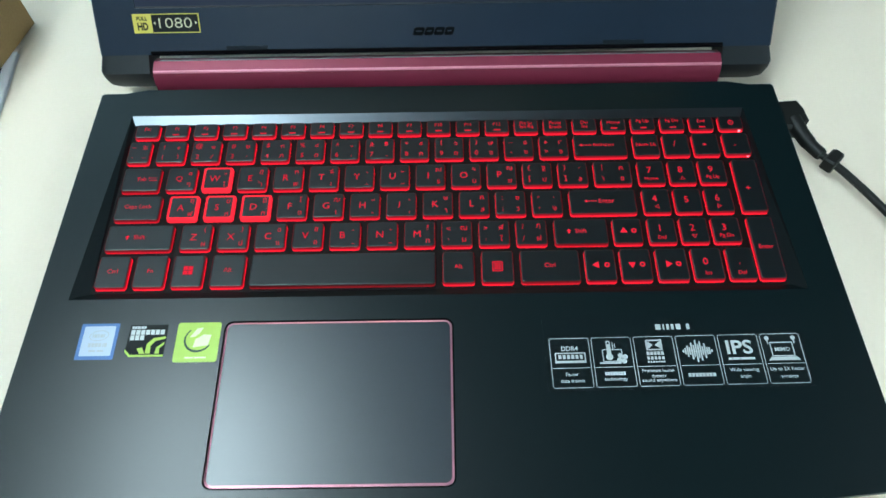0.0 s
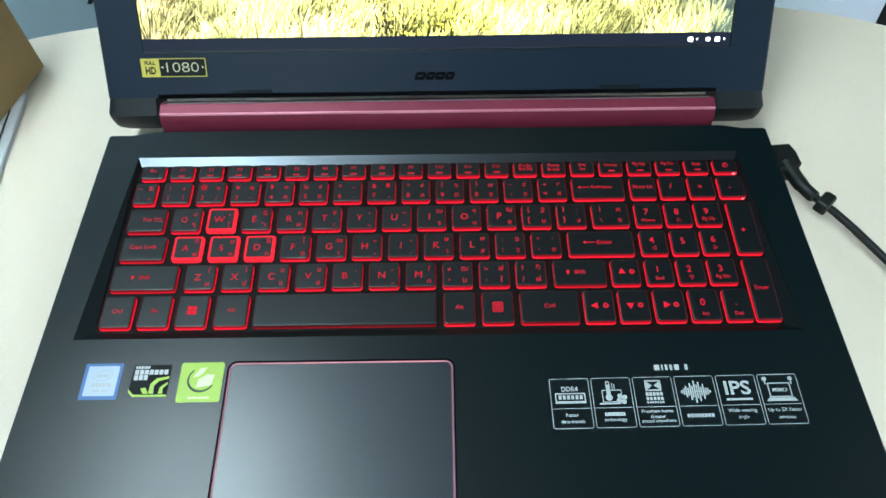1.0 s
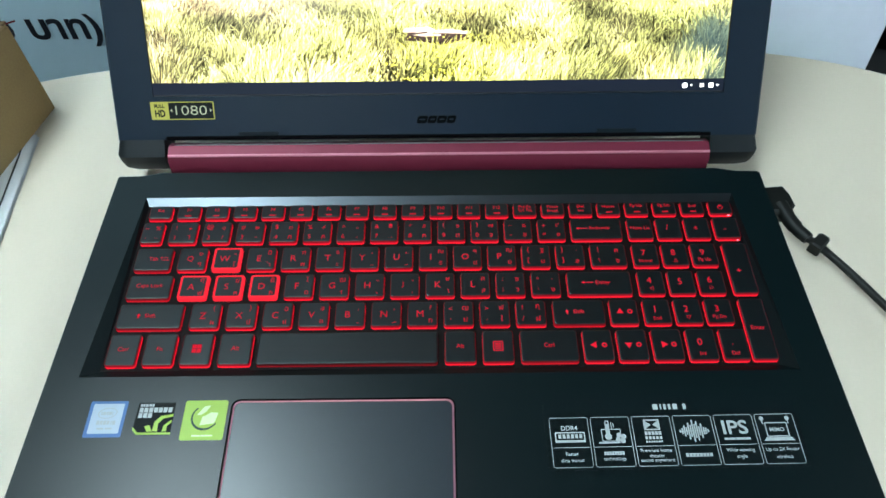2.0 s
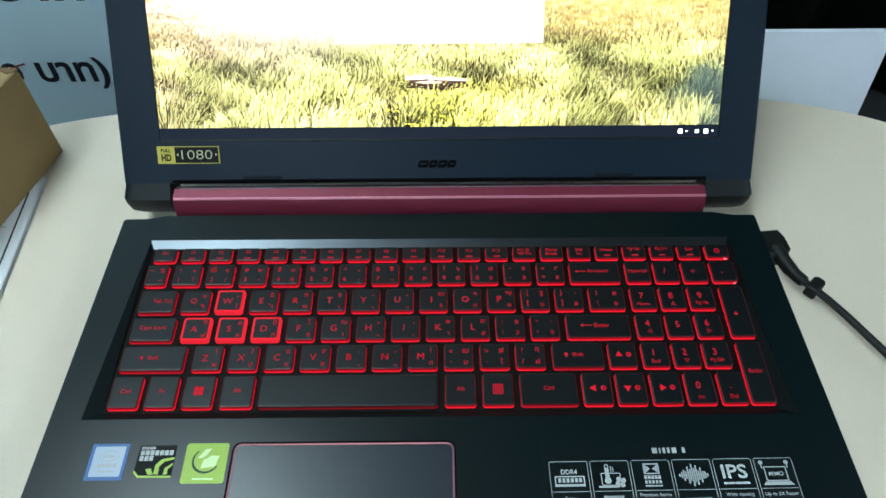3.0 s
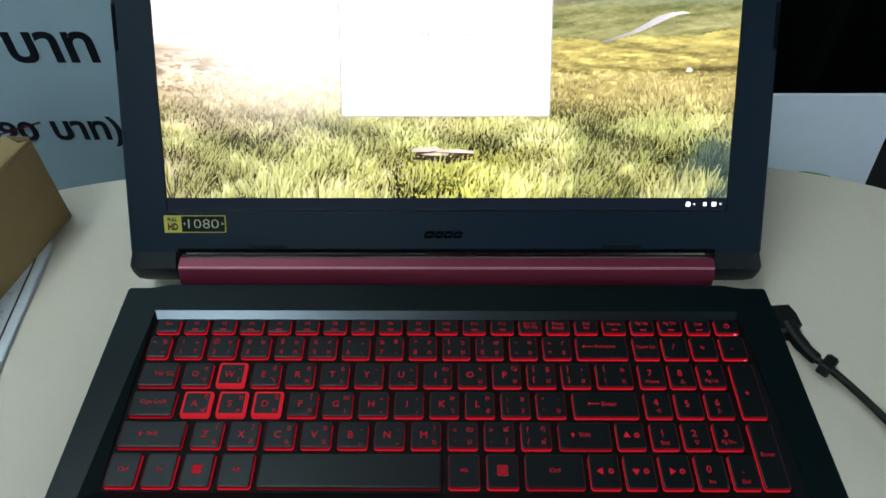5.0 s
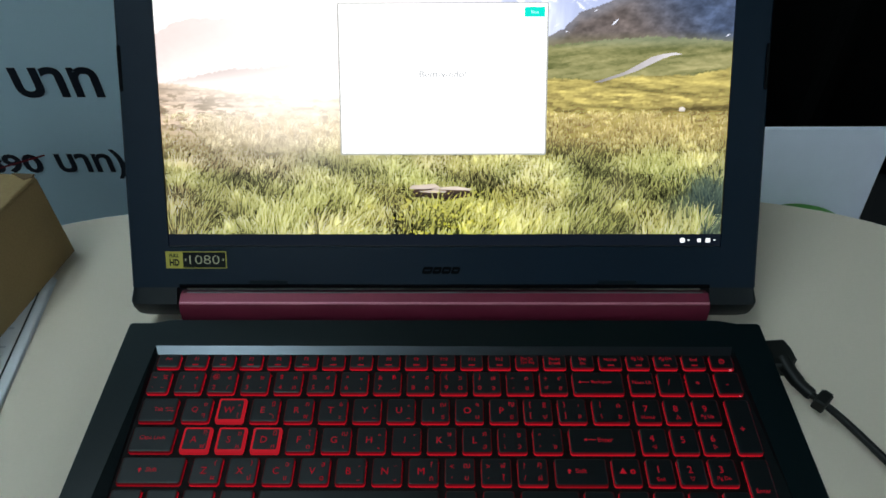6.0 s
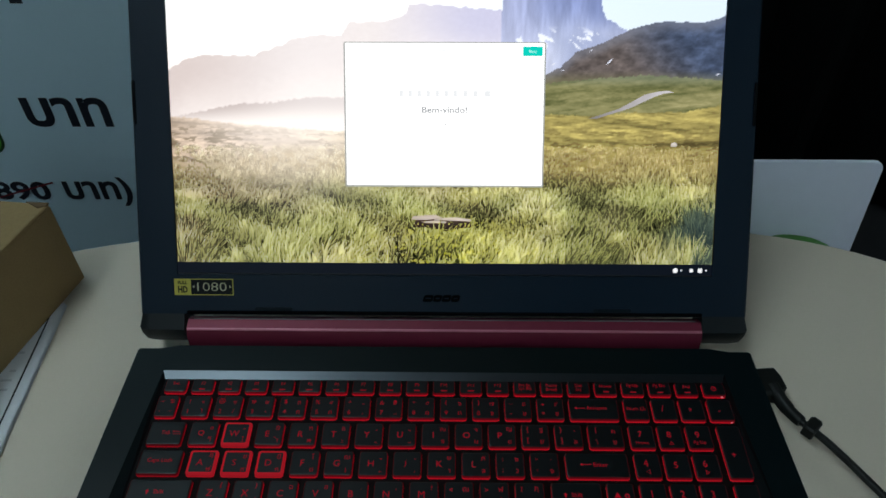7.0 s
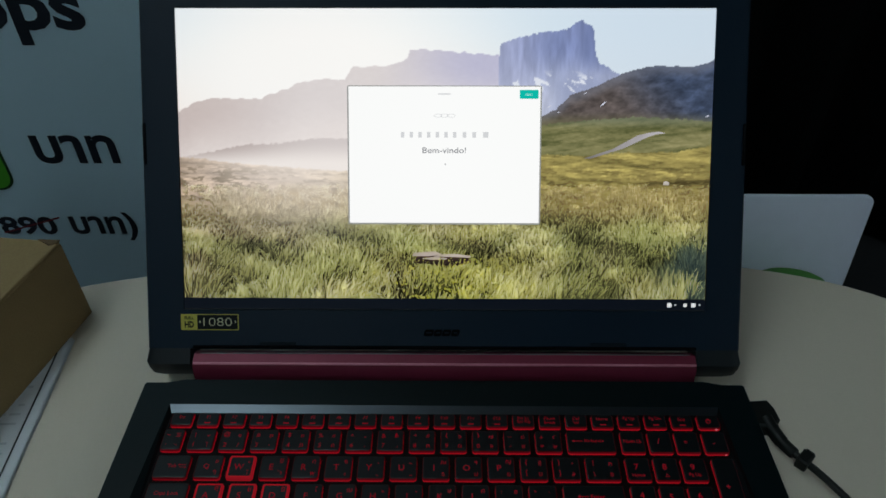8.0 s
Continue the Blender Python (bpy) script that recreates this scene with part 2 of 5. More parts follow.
# ---- room ----
FLOOR, CEIL = -0.74, 1.90
XW, XE, YS, YN = -3.2, 3.2, -3.4, 2.6


def block(name, x0, y0, z0, x1, y1, z1, mat, label, category="", kind="structure"):
    return single(name, box(bmesh.new(), x0, y0, z0, x1, y1, z1), mat, label, category, kind, smooth=False)


block("floor", XW, YS, FLOOR - 0.1, XE, YN, FLOOR, M["carpet"], "dark carpeted floor under the table", "floor")
block("ceiling", XW, YS, CEIL, XE, YN, CEIL + 0.1, M["ceiling"], "plain dark grey ceiling over the table", "ceiling")
block("wall_west", XW - 0.12, YS - 0.12, FLOOR, XW, YN + 0.12, CEIL, M["wall"], "plain off-white painted wall", "wall")
block("wall_east", XE, YS - 0.12, FLOOR, XE + 0.12, YN + 0.12, CEIL, M["wall_dark"], "plain dark painted wall", "wall")
block("wall_south", XW, YS - 0.12, FLOOR, XE, YS, CEIL, M["wall_grey"], "plain grey painted wall behind the viewer", "wall")
block("wall_north", XW, YN, FLOOR, XE, YN + 0.12, CEIL, M["wall_dark"], "plain dark painted wall", "wall")


def ceiling_panel(x, y, wx, wy):
    root = thing("ceiling_light", "white rectangular ceiling light panel, switched on", "ceiling light", "ceiling lights", at=(x, y, CEIL))
    o, i = rr(-wx / 2, -wy / 2, wx / 2, wy / 2, 0.01, 2), rr(-wx / 2 + 0.03, -wy / 2 + 0.03, wx / 2 - 0.03, wy / 2 - 0.03, 0.01, 2)
    part("frame", frame_ring(o, i, -0.05, -0.001), M["st_white"], root)
    part("diffuser", plate(i, -0.042, -0.034), M["lamp"], root, "glowing white diffuser")
    return root


for x, y in ((-0.74, -0.05), (2.45, -0.05), (-0.74, -2.40), (2.45, -2.40)):
    ceiling_panel(x, y, 0.44, 1.80)


# ---- table ----
def table():
    root = thing("round_table", "cream laminate table with a rounded edge", "table", at=(0.008, -0.12, FLOOR))
    outline = []
    a, b, n, rot = 0.467, 0.506, 3.8, 0.033
    for k in range(120):
        t = 2 * math.pi * k / 120
        c, s = math.cos(t), math.sin(t)
        x = a * math.copysign(abs(c) ** (2 / n), c)
        y = b * math.copysign(abs(s) ** (2 / n), s)
        outline.append((x * math.cos(rot) - y * math.sin(rot), x * math.sin(rot) + y * math.cos(rot)))
    part("tabletop", plate(outline, -FLOOR - 0.025, -FLOOR, 0.0012), M["table"], root)
    rim = [(x * 1.0015, y * 1.0015) for x, y in outline]
    part("edge_band", frame_ring(rim, [(x * 0.9995, y * 0.9995) for x, y in outline], -FLOOR - 0.024, -FLOOR - 0.002), M["table_edge"], root, "grey plastic edge band")
    for sx in (-1, 1):
        for sy in (-1, 1):
            part("leg", tube([(sx * 0.34, sy * 0.36, 0.0), (sx * 0.34, sy * 0.36, -FLOOR - 0.025)], 0.02), M["chrome"], root, "grey steel leg")


table()


# ---- laptop ----
laptop = thing("laptop", "open black gaming laptop with red lit keys, on the table", "laptop")
DECK = 0.022
TILT = radians(35.74)
LID = Matrix(((1, 0, 0, 0), (0, math.sin(TILT), -math.cos(TILT), 0.28226), (0, math.cos(TILT), math.sin(TILT), 0.05338), (0, 0, 0, 1)))

letters([("1080", -0.012), ("FULL", 0.04), ("HD", 0.04)] + [(w, h) for w in ("DDR4", "IPS", "MIMO") for h in (0.02,)]
        + [(w, 0.01) for w in ("Faster", "data transit", "technology", "Premium home", "theater", "sound anywhere", "Wide viewing", "angle",
                               "Up to 2X Faster", "wireless", "Bem-vindo!", "Next")]
        + [(w, 0.03) for w in ("บาท", "890", "บาท)", "ops")])


def hull(pts, z0, z1, inset):
    """Base shell: upper edge slightly rounded, lower part drawn in."""
    bm = bmesh.new()
    cx, cy = sum(p[0] for p in pts) / len(pts), sum(p[1] for p in pts) / len(pts)

    def drawn(d):
        return [(x - math.copysign(min(d, abs(x - cx)), x - cx), y - math.copysign(min(d, abs(y - cy)), y - cy)) for x, y in pts]
    loops = [ring(bm, drawn(d), z) for d, z in ((inset + 0.002, z0), (inset, z0 + 0.0015), (0.0, z1 - 0.004), (-0.0004, z1 - 0.0012), (0.0, z1))]
    for p, q in zip(loops, loops[1:]):
        bridge(bm, p, q)
    face(bm, loops[0][::-1])
    return bm


def deck_outline():
    pts = [(0.2020, 0.0195), (0.1948, 0.2438), (0.1936, 0.2450), (0.1810, 0.2451), (0.1690, 0.2476), (-0.1690, 0.2476), (-0.1810, 0.2451),
           (-0.1938, 0.2450), (-0.1950, 0.2438), (-0.2002, 0.0185), (-0.1950, 0.0148), (-0.1650, 0.0125), (0.1650, 0.0125), (0.1960, 0.0154)]
    return pts


WELL_TOP = [(0.1738, 0.2276), (-0.1742, 0.2279), (-0.1822, 0.1112), (0.1812, 0.1116)]
WELL_LOW = [(0.1722, 0.2228), (-0.1722, 0.2228), (-0.1735, 0.1155), (0.1730, 0.1155)]
PAD = (-0.1030, 0.0192, 0.0070, 0.0986)


def base():
    part("base_shell", hull(deck_outline(), 0.003, DECK - 0.0001, 0.006), M["shell"], laptop)
    bm = bmesh.new()
    edges = []
    for loop in (deck_outline(), WELL_TOP, rr(*PAD, 0.0042)):
        vs = ring(bm, loop, DECK)
        edges += [bm.edges.new((vs[i], vs[(i + 1) % len(vs)])) for i in range(len(vs))]
    bmesh.ops.triangle_fill(bm, use_beauty=True, use_dissolve=False, edges=edges)
    part("palm_deck", bm, M["deck"], laptop, "smooth black satin palm rest and deck", smooth=False)
    bm = bmesh.new()
    top, low = ring(bm, WELL_TOP, DECK), ring(bm, WELL_LOW, 0.0197)
    for i in range(4):
        face(bm, (top[i], top[(i + 1) % 4], low[(i + 1) % 4], low[i]), 1 if i == 0 else 0)
    face(bm, low, 2)
    part("keyboard_well", bm, [M["well"], M["bevel"], M["tray"]], laptop, "sunken keyboard tray with a bright bevel at its back", smooth=False)
    for x in (-0.165, 0.165):
        for y in (0.04, 0.22):
            part("rubber_foot", plate(rr(x - 0.015, y - 0.004, x + 0.015, y + 0.004, 0.0035), 0.0, 0.0032, 0.0006), M["rubber"], laptop)
    # touchpad with its shadow gap and bright chamfer
    x0, y0, x1, y1 = PAD
    bm = frame_ring(rr(x0, y0, x1, y1, 0.0042), rr(x0 + 0.0014, y0 + 0.0014, x1 - 0.0014, y1 - 0.0014, 0.003), DECK - 0.0022, DECK - 0.0013)
    outer, lowr = ring(bm, rr(x0, y0, x1, y1, 0.0042), DECK), ring(bm, rr(x0, y0, x1, y1, 0.0042), DECK - 0.0013)
    bridge(bm, outer, lowr)
    pad = part("touchpad", plate(rr(x0 + 0.0018, y0 + 0.0018, x1 - 0.0018, y1 - 0.0018, 0.003), DECK - 0.0014, DECK - 0.0001), M["pad"], laptop, "grey satin touchpad with a pink rim")
    part("shadow_gap", bm, M["gap"], pad, smooth=False)
    o, i = rr(x0 + 0.0008, y0 + 0.0008, x1 - 0.0008, y1 - 0.0008, 0.0036), rr(x0 + 0.0018, y0 + 0.0018, x1 - 0.0018, y1 - 0.0018, 0.003)
    bm = bmesh.new()
    a, b, c = ring(bm, o, DECK - 0.0013), ring(bm, o, DECK - 0.0003), ring(bm, i, DECK + 0.00005)
    bridge(bm, a, b), bridge(bm, b, c)
    part("chamfer", bm, M["pink"], pad, "pink red metal chamfer", smooth=False)


base()


# ---- keys ----
ROW = {"f": (0.2122, 0.2212), "n": (0.1947, 0.2088), "q": (0.1760, 0.1905), "a": (0.1575, 0.1720), "z": (0.1392, 0.1537), "c": (0.1178, 0.1354)}
UP = [("`", "~", "%", "_"), ("1", "!", "+", "ๅ"), ("2", "@", "๑", "/"), ("3", "#", "๒", "-"), ("4", "$", "๓", "ภ"), ("5", "%", "๔", "ถ"), ("6", "^", "ู", "ุ"),
      ("7", "&", "฿", "ึ"), ("8", "*", "๕", "ค"), ("9", "(", "๖", "ต"), ("0", ")", "๗", "จ"), ("-", "_", "๘", "ข"), ("=", "+", "๙", "ช")]
LET = {"q": zip("QWERTYUIOP", "๐\"ฎฑธํ๊ณฯญ", "ๆไำพะัีรนย"), "a": zip("ASDFGHJKL", "ฤฆฏโฌ็๋ษศ", "ฟหกดเ้่าส"), "z": zip("ZXCVBNM", "()ฉฮฺ์?", "ผปแอิืท")}
CAPS = []      # row, left, right, legends, bright edge
FN = ["Esc"] + ["F%d" % k for k in range(1, 13)] + ["Prt Sc\nSys Rq", "Pause\nBreak", "Del\nIns", "Home", "Pg Up", "Pg Dn", "End", "power"]
for k, w in enumerate(FN):
    CAPS.append(("f", -0.1695 + 0.01638 * k, -0.1695 + 0.01638 * k + 0.0128, ("mid", w), False))
PITCH, START = 0.01920, {"n": -0.1548, "q": -0.1460, "a": -0.1422, "z": -0.1325}
CAPS.append(("n", -0.1708, -0.1590, ("four",) + UP[0], False))
for k in range(12):
    CAPS.append(("n", START["n"] + PITCH * k, START["n"] + PITCH * k + 0.0153, ("four",) + UP[k + 1], False))
CAPS.append(("n", 0.0755, 0.1040, ("arrow", "Backspace"), False))
CAPS.append(("q", -0.1700, -0.1503, ("mid", "Tab"), False))
CAPS.append(("a", -0.1700, -0.1468, ("mid", "Caps Lock"), False))
CAPS.append(("z", -0.1708, -0.1372, ("mid", "Shift"), False))
for r in "qaz":
    for k, (e, u, d) in enumerate(LET[r]):
        CAPS.append((r, START[r] + PITCH * k, START[r] + PITCH * k + 0.0153, ("three", e, u, d), e in "WASD"))
for r, k, leg in (("q", 10, ("four", "[", "{", "ฐ", "บ")), ("q", 11, ("four", "]", "}", ",", "ล")), ("a", 9, ("four", ";", ":", "ซ", "ว")), ("a", 10, ("four", "'", '"', ".", "ง")),
                  ("z", 7, ("four", ",", "<", "ฒ", "ม")), ("z", 8, ("four", ".", ">", "ฬ", "ใ")), ("z", 9, ("four", "/", "?", "ฦ", "ฝ"))):
    CAPS.append((r, START[r] + PITCH * k, START[r] + PITCH * k + 0.0153, leg, False))
CAPS += [("q", 0.0845, 0.1040, ("four", "\\", "|", "ฅ", "ฃ"), False), ("a", 0.0695, 0.1040, ("arrow", "Enter"), False),
         ("z", 0.0600, 0.0868, ("mid", "Shift"), False), ("z", 0.0902, 0.1045, ("tri", "up"), False)]
for x0, x1, leg in ((-0.1712, -0.1560, ("mid", "Ctrl")), (-0.1524, -0.1370, ("mid", "Fn")), (-0.1334, -0.1180, ("win",)), (-0.1140, -0.0975, ("mid", "Alt")),
                    (-0.0942, -0.0018, ("none",)), (0.0023, 0.0178, ("mid", "Alt")), (0.0218, 0.0373, ("menu",)), (0.0413, 0.0705, ("mid", "Ctrl")),
                    (0.0738, 0.0885, ("tri", "left")), (0.0915, 0.1063, ("tri", "down")), (0.1095, 0.1245, ("tri", "right"))):
    CAPS.append(("c", x0, x1, leg, False))
COLS = [0.1082, 0.1248, 0.1412, 0.1580]
for r, row in (("n", ("Num Lk", "/", "*", "-")), ("q", ("7\nHome", "8\n△", "9\nPg Up")), ("a", ("4\n◁", "5", "6\n▷")), ("z", ("1\nEnd", "2\n▽", "3\nPg Dn"))):
    for k, w in enumerate(row):
        CAPS.append((r, COLS[k], COLS[k] + 0.0137, ("mid", w) if len(w) > 2 and w[1] != "\n" else ("num", w), False))
CAPS += [("c", 0.1275, 0.1420, ("num", "0\nIns"), False), ("c", 0.1450, 0.1580, ("num", ".\nDel"), False),
         ("qa", 0.1594, 0.1722, ("num", "+"), False), ("zc", 0.1598, 0.1722, ("mid", "Enter"), False)]

need = set()
for k in CAPS:
    for w in k[3][1:]:
        for line in w.split("\n"):
            need.add((line, 0.0))
letters(sorted(need))


def key(row, x0, x1, legends, bright):
    y0, y1 = ROW[row[-1]][0], ROW[row[0]][1]
    base_z, top_z = 0.0199, 0.0223
    bm = bmesh.new()
    flare = 0.00025
    r = 0.0013
    low = ring(bm, rr(x0 - flare, y0 - 0.0009, x1 + flare, y1 + 0.0002, r + 0.0002, 3), base_z)
    mid = ring(bm, rr(x0 - 0.0002, y0 - 0.0002, x1 + 0.0002, y1 + 0.0001, r, 3), top_z - 0.0004)
    top = ring(bm, rr(x0, y0, x1, y1, r, 3), top_z - 0.0002)
    crown = ring(bm, rr(x0 + 0.0005, y0 + 0.0005, x1 - 0.0005, y1 - 0.0005, r - 0.0004, 3), top_z)
    dark_skirt = legends[0] == "none"
    bridge(bm, low, mid, 1)
    bridge(bm, mid, top, 1 if not dark_skirt else 0)
    bridge(bm, top, crown, 1 if bright else 0)
    if bright:
        inner = ring(bm, rr(x0 + 0.0011, y0 + 0.0011, x1 - 0.0011, y1 - 0.0011, r - 0.0005, 3), top_z)
        bridge(bm, crown, inner, 1)
        crown = inner
    face(bm, crown, 0)
    face(bm, low[::-1], 0)
    label = {"none": "wide black space bar"}.get(legends[0], "black key with a bright red border" if bright else "")
    ob = part("key", bm, [M["cap"], M["bright_skirt"] if bright else M["skirt_dim"] if dark_skirt else M["skirt_mid"] if x1 - x0 > 0.0185 and legends[0] == "mid" else M["skirt"]], laptop, label, smooth=False)
    w, h, z = x1 - x0, y1 - y0, top_z + 0.00006
    bm = bmesh.new()
    kind = legends[0]
    cx, cy = (x0 + x1) / 2, (y0 + y1) / 2
    if kind == "four":
        e, s, u, d = legends[1:]
        tiny = {"-", "_", "=", ".", ",", "'", '"', "`", "~", "^", "*"}
        for ch, fx, fy in ((e, 0.22, 0.14), (s, 0.22, 0.62), (u, 0.74, 0.62), (d, 0.74, 0.14)):
            gw, gh = GLYPHS[ch, 0.0][2:]
            sc = 0.0030 / 0.72
            word(bm, ch, x0 + fx * w, y0 + fy * h + (0.001 if ch in tiny else 0), z, width=gw * sc, height=gh * sc, align="c")
    elif kind == "three":
        e, u, d = legends[1:]
        word(bm, e, x0 + 0.42 * w, y0 + 0.36 * h, z, height=0.0038, align="c")
        for ch, fy in ((u, 0.66), (d, 0.12)):
            gw, gh = GLYPHS[ch, 0.0][2:]
            word(bm, ch, x0 + 0.78 * w, y0 + fy * h, z, width=gw * 0.0040, height=gh * 0.0040, align="c")
    elif kind == "arrow":
        gw, gh = GLYPHS[legends[1], 0.0][2:]
        word(bm, legends[1], cx + 0.002, cy - 0.001, z, height=0.0026, align="c")
        tx = cx + 0.002 - gw / gh * 0.0013 - 0.0012
        face(bm, ring(bm, [(tx - 0.005, cy + 0.0001), (tx, cy + 0.0001), (tx, cy + 0.0005), (tx - 0.005, cy + 0.0005)], z))
        face(bm, ring(bm, [(tx - 0.0065, cy + 0.0003), (tx - 0.005, cy - 0.0007), (tx - 0.005, cy + 0.0013)], z))
    elif kind == "num":
        lines = legends[1].split("\n")
        gw, gh = GLYPHS[lines[0], 0.0][2:]
        word(bm, lines[0], cx - 0.001, y0 + (0.46 if len(lines) > 1 else 0.40) * h, z, width=gw * 0.0055, height=gh * 0.0055, align="c")
        if len(lines) > 1:
            gw, gh = GLYPHS[lines[1], 0.0][2:]
            word(bm, lines[1], cx - 0.0005, y0 + 0.14 * h, z, width=gw * 0.0030, height=gh * 0.0030, align="c")
    elif kind == "mid" and legends[1] == "power":
        frame_ring([(cx + 0.0016 * math.cos(t * math.pi / 8), cy + 0.0016 * math.sin(t * math.pi / 8)) for t in range(16)],
                   [(cx + 0.0012 * math.cos(t * math.pi / 8), cy + 0.0012 * math.sin(t * math.pi / 8)) for t in range(16)], z - 0.00005, z, bm)
        face(bm, ring(bm, [(cx - 0.0002, cy), (cx + 0.0002, cy), (cx + 0.0002, cy + 0.0018), (cx - 0.0002, cy + 0.0018)], z))
    elif kind == "mid":
        lines = legends[1].split("\n")
        size = 0.0034 if row != "f" else 0.0030
        for i, line in enumerate(lines):
            gw, gh = GLYPHS[line, 0.0][2:]
            word(bm, line, cx, cy - 0.0009 + ((len(lines) - 1) / 2 - i) * 0.0030 + (0.0012 if row == "f" and len(lines) == 1 else 0), z, width=gw * size, height=gh * size, align="c")
        if legends[1] == "Shift":
            ax = cx - 0.0062
            face(bm, ring(bm, [(ax - 0.0004, cy - 0.0012), (ax + 0.0004, cy - 0.0012), (ax + 0.0004, cy + 0.0002), (ax - 0.0004, cy + 0.0002)], z))
            face(bm, ring(bm, [(ax - 0.0012, cy + 0.0002), (ax + 0.0012, cy + 0.0002), (ax, cy + 0.0016)], z))
        if legends[1] == "Tab":
            for up, way in ((0.0009, -1), (-0.0007, 1)):
                ax = cx + 0.0062
                face(bm, ring(bm, [(ax - 0.0018, cy + up - 0.00015), (ax + 0.0018, cy + up - 0.00015), (ax + 0.0018, cy + up + 0.00015), (ax - 0.0018, cy + up + 0.00015)], z))
                face(bm, ring(bm, [(ax + way * 0.0026, cy + up), (ax + way * 0.0016, cy + up + way * 0.0006), (ax + way * 0.0016, cy + up - way * 0.0006)], z))
        if row == "f" and len(lines) == 1 and legends[1] != "Esc":
            face(bm, ring(bm, [(cx - 0.0018, y0 + 0.0012), (cx + 0.0018, y0 + 0.0012), (cx + 0.0018, y0 + 0.0020), (cx - 0.0018, y0 + 0.0020)], z))
    elif kind == "win":
        for i in (0, 1):
            for j in (0, 1):
                a, b = cx - 0.0024 + i * 0.0025, cy - 0.0022 + j * 0.0025
                face(bm, ring(bm, [(a, b), (a + 0.0023, b), (a + 0.0023, b + 0.0023), (a, b + 0.0023)], z))
    elif kind == "menu":
        frame_ring(rr(cx - 0.0026, cy - 0.0028, cx + 0.0026, cy + 0.0028, 0.0003, 1), rr(cx - 0.0021, cy - 0.0023, cx + 0.0021, cy + 0.0023, 0.0003, 1), z - 0.00005, z, bm)
        for j in range(4):
            b = cy - 0.0017 + j * 0.00095
            face(bm, ring(bm, [(cx - 0.0016, b), (cx + 0.0016, b), (cx + 0.0016, b + 0.0006), (cx - 0.0016, b + 0.0006)], z))
    elif kind == "tri":
        a = {"up": 90, "left": 180, "down": 270, "right": 0}[legends[1]]
        face(bm, ring(bm, [(cx - 0.002 + 0.0022 * math.cos(radians(a + t)), cy + 0.0022 * math.sin(radians(a + t))) for t in (0, 120, 240)], z))
        frame_ring([(cx + 0.0032 + 0.0014 * math.cos(t * math.pi / 5), cy + 0.0014 * math.sin(t * math.pi / 5)) for t in range(10)],
                   [(cx + 0.0032 + 0.0007 * math.cos(t * math.pi / 5), cy + 0.0007 * math.sin(t * math.pi / 5)) for t in range(10)], z - 0.00005, z, bm)
    if kind == "none":
        bm.free()
    else:
        part("legend", bm, M["legend"], ob, "red lit lettering", smooth=False)


for name, power in (("skirt_mid", 1.2), ("skirt_dim", 0.4)):
    M[name] = glowing("red_lit_" + name, (0.84, 0.008, 0.026, 1.0), (0.15, 0.001, 0.006, 1.0), BACKLIGHT * power, "Z", (0.0201, 0.0214))
for k in CAPS:
    key(*k)
part("indicator_light", plate(rr(0.1677, 0.2108, 0.1690, 0.2112, 0.0001, 2), 0.0212, 0.0220), M["led"], laptop, "small red indicator light")
part("indicator_light", plate(rr(0.1690, 0.1931, 0.1700, 0.1934, 0.0001, 2), 0.0212, 0.0219), M["led"], laptop, "small red indicator light")


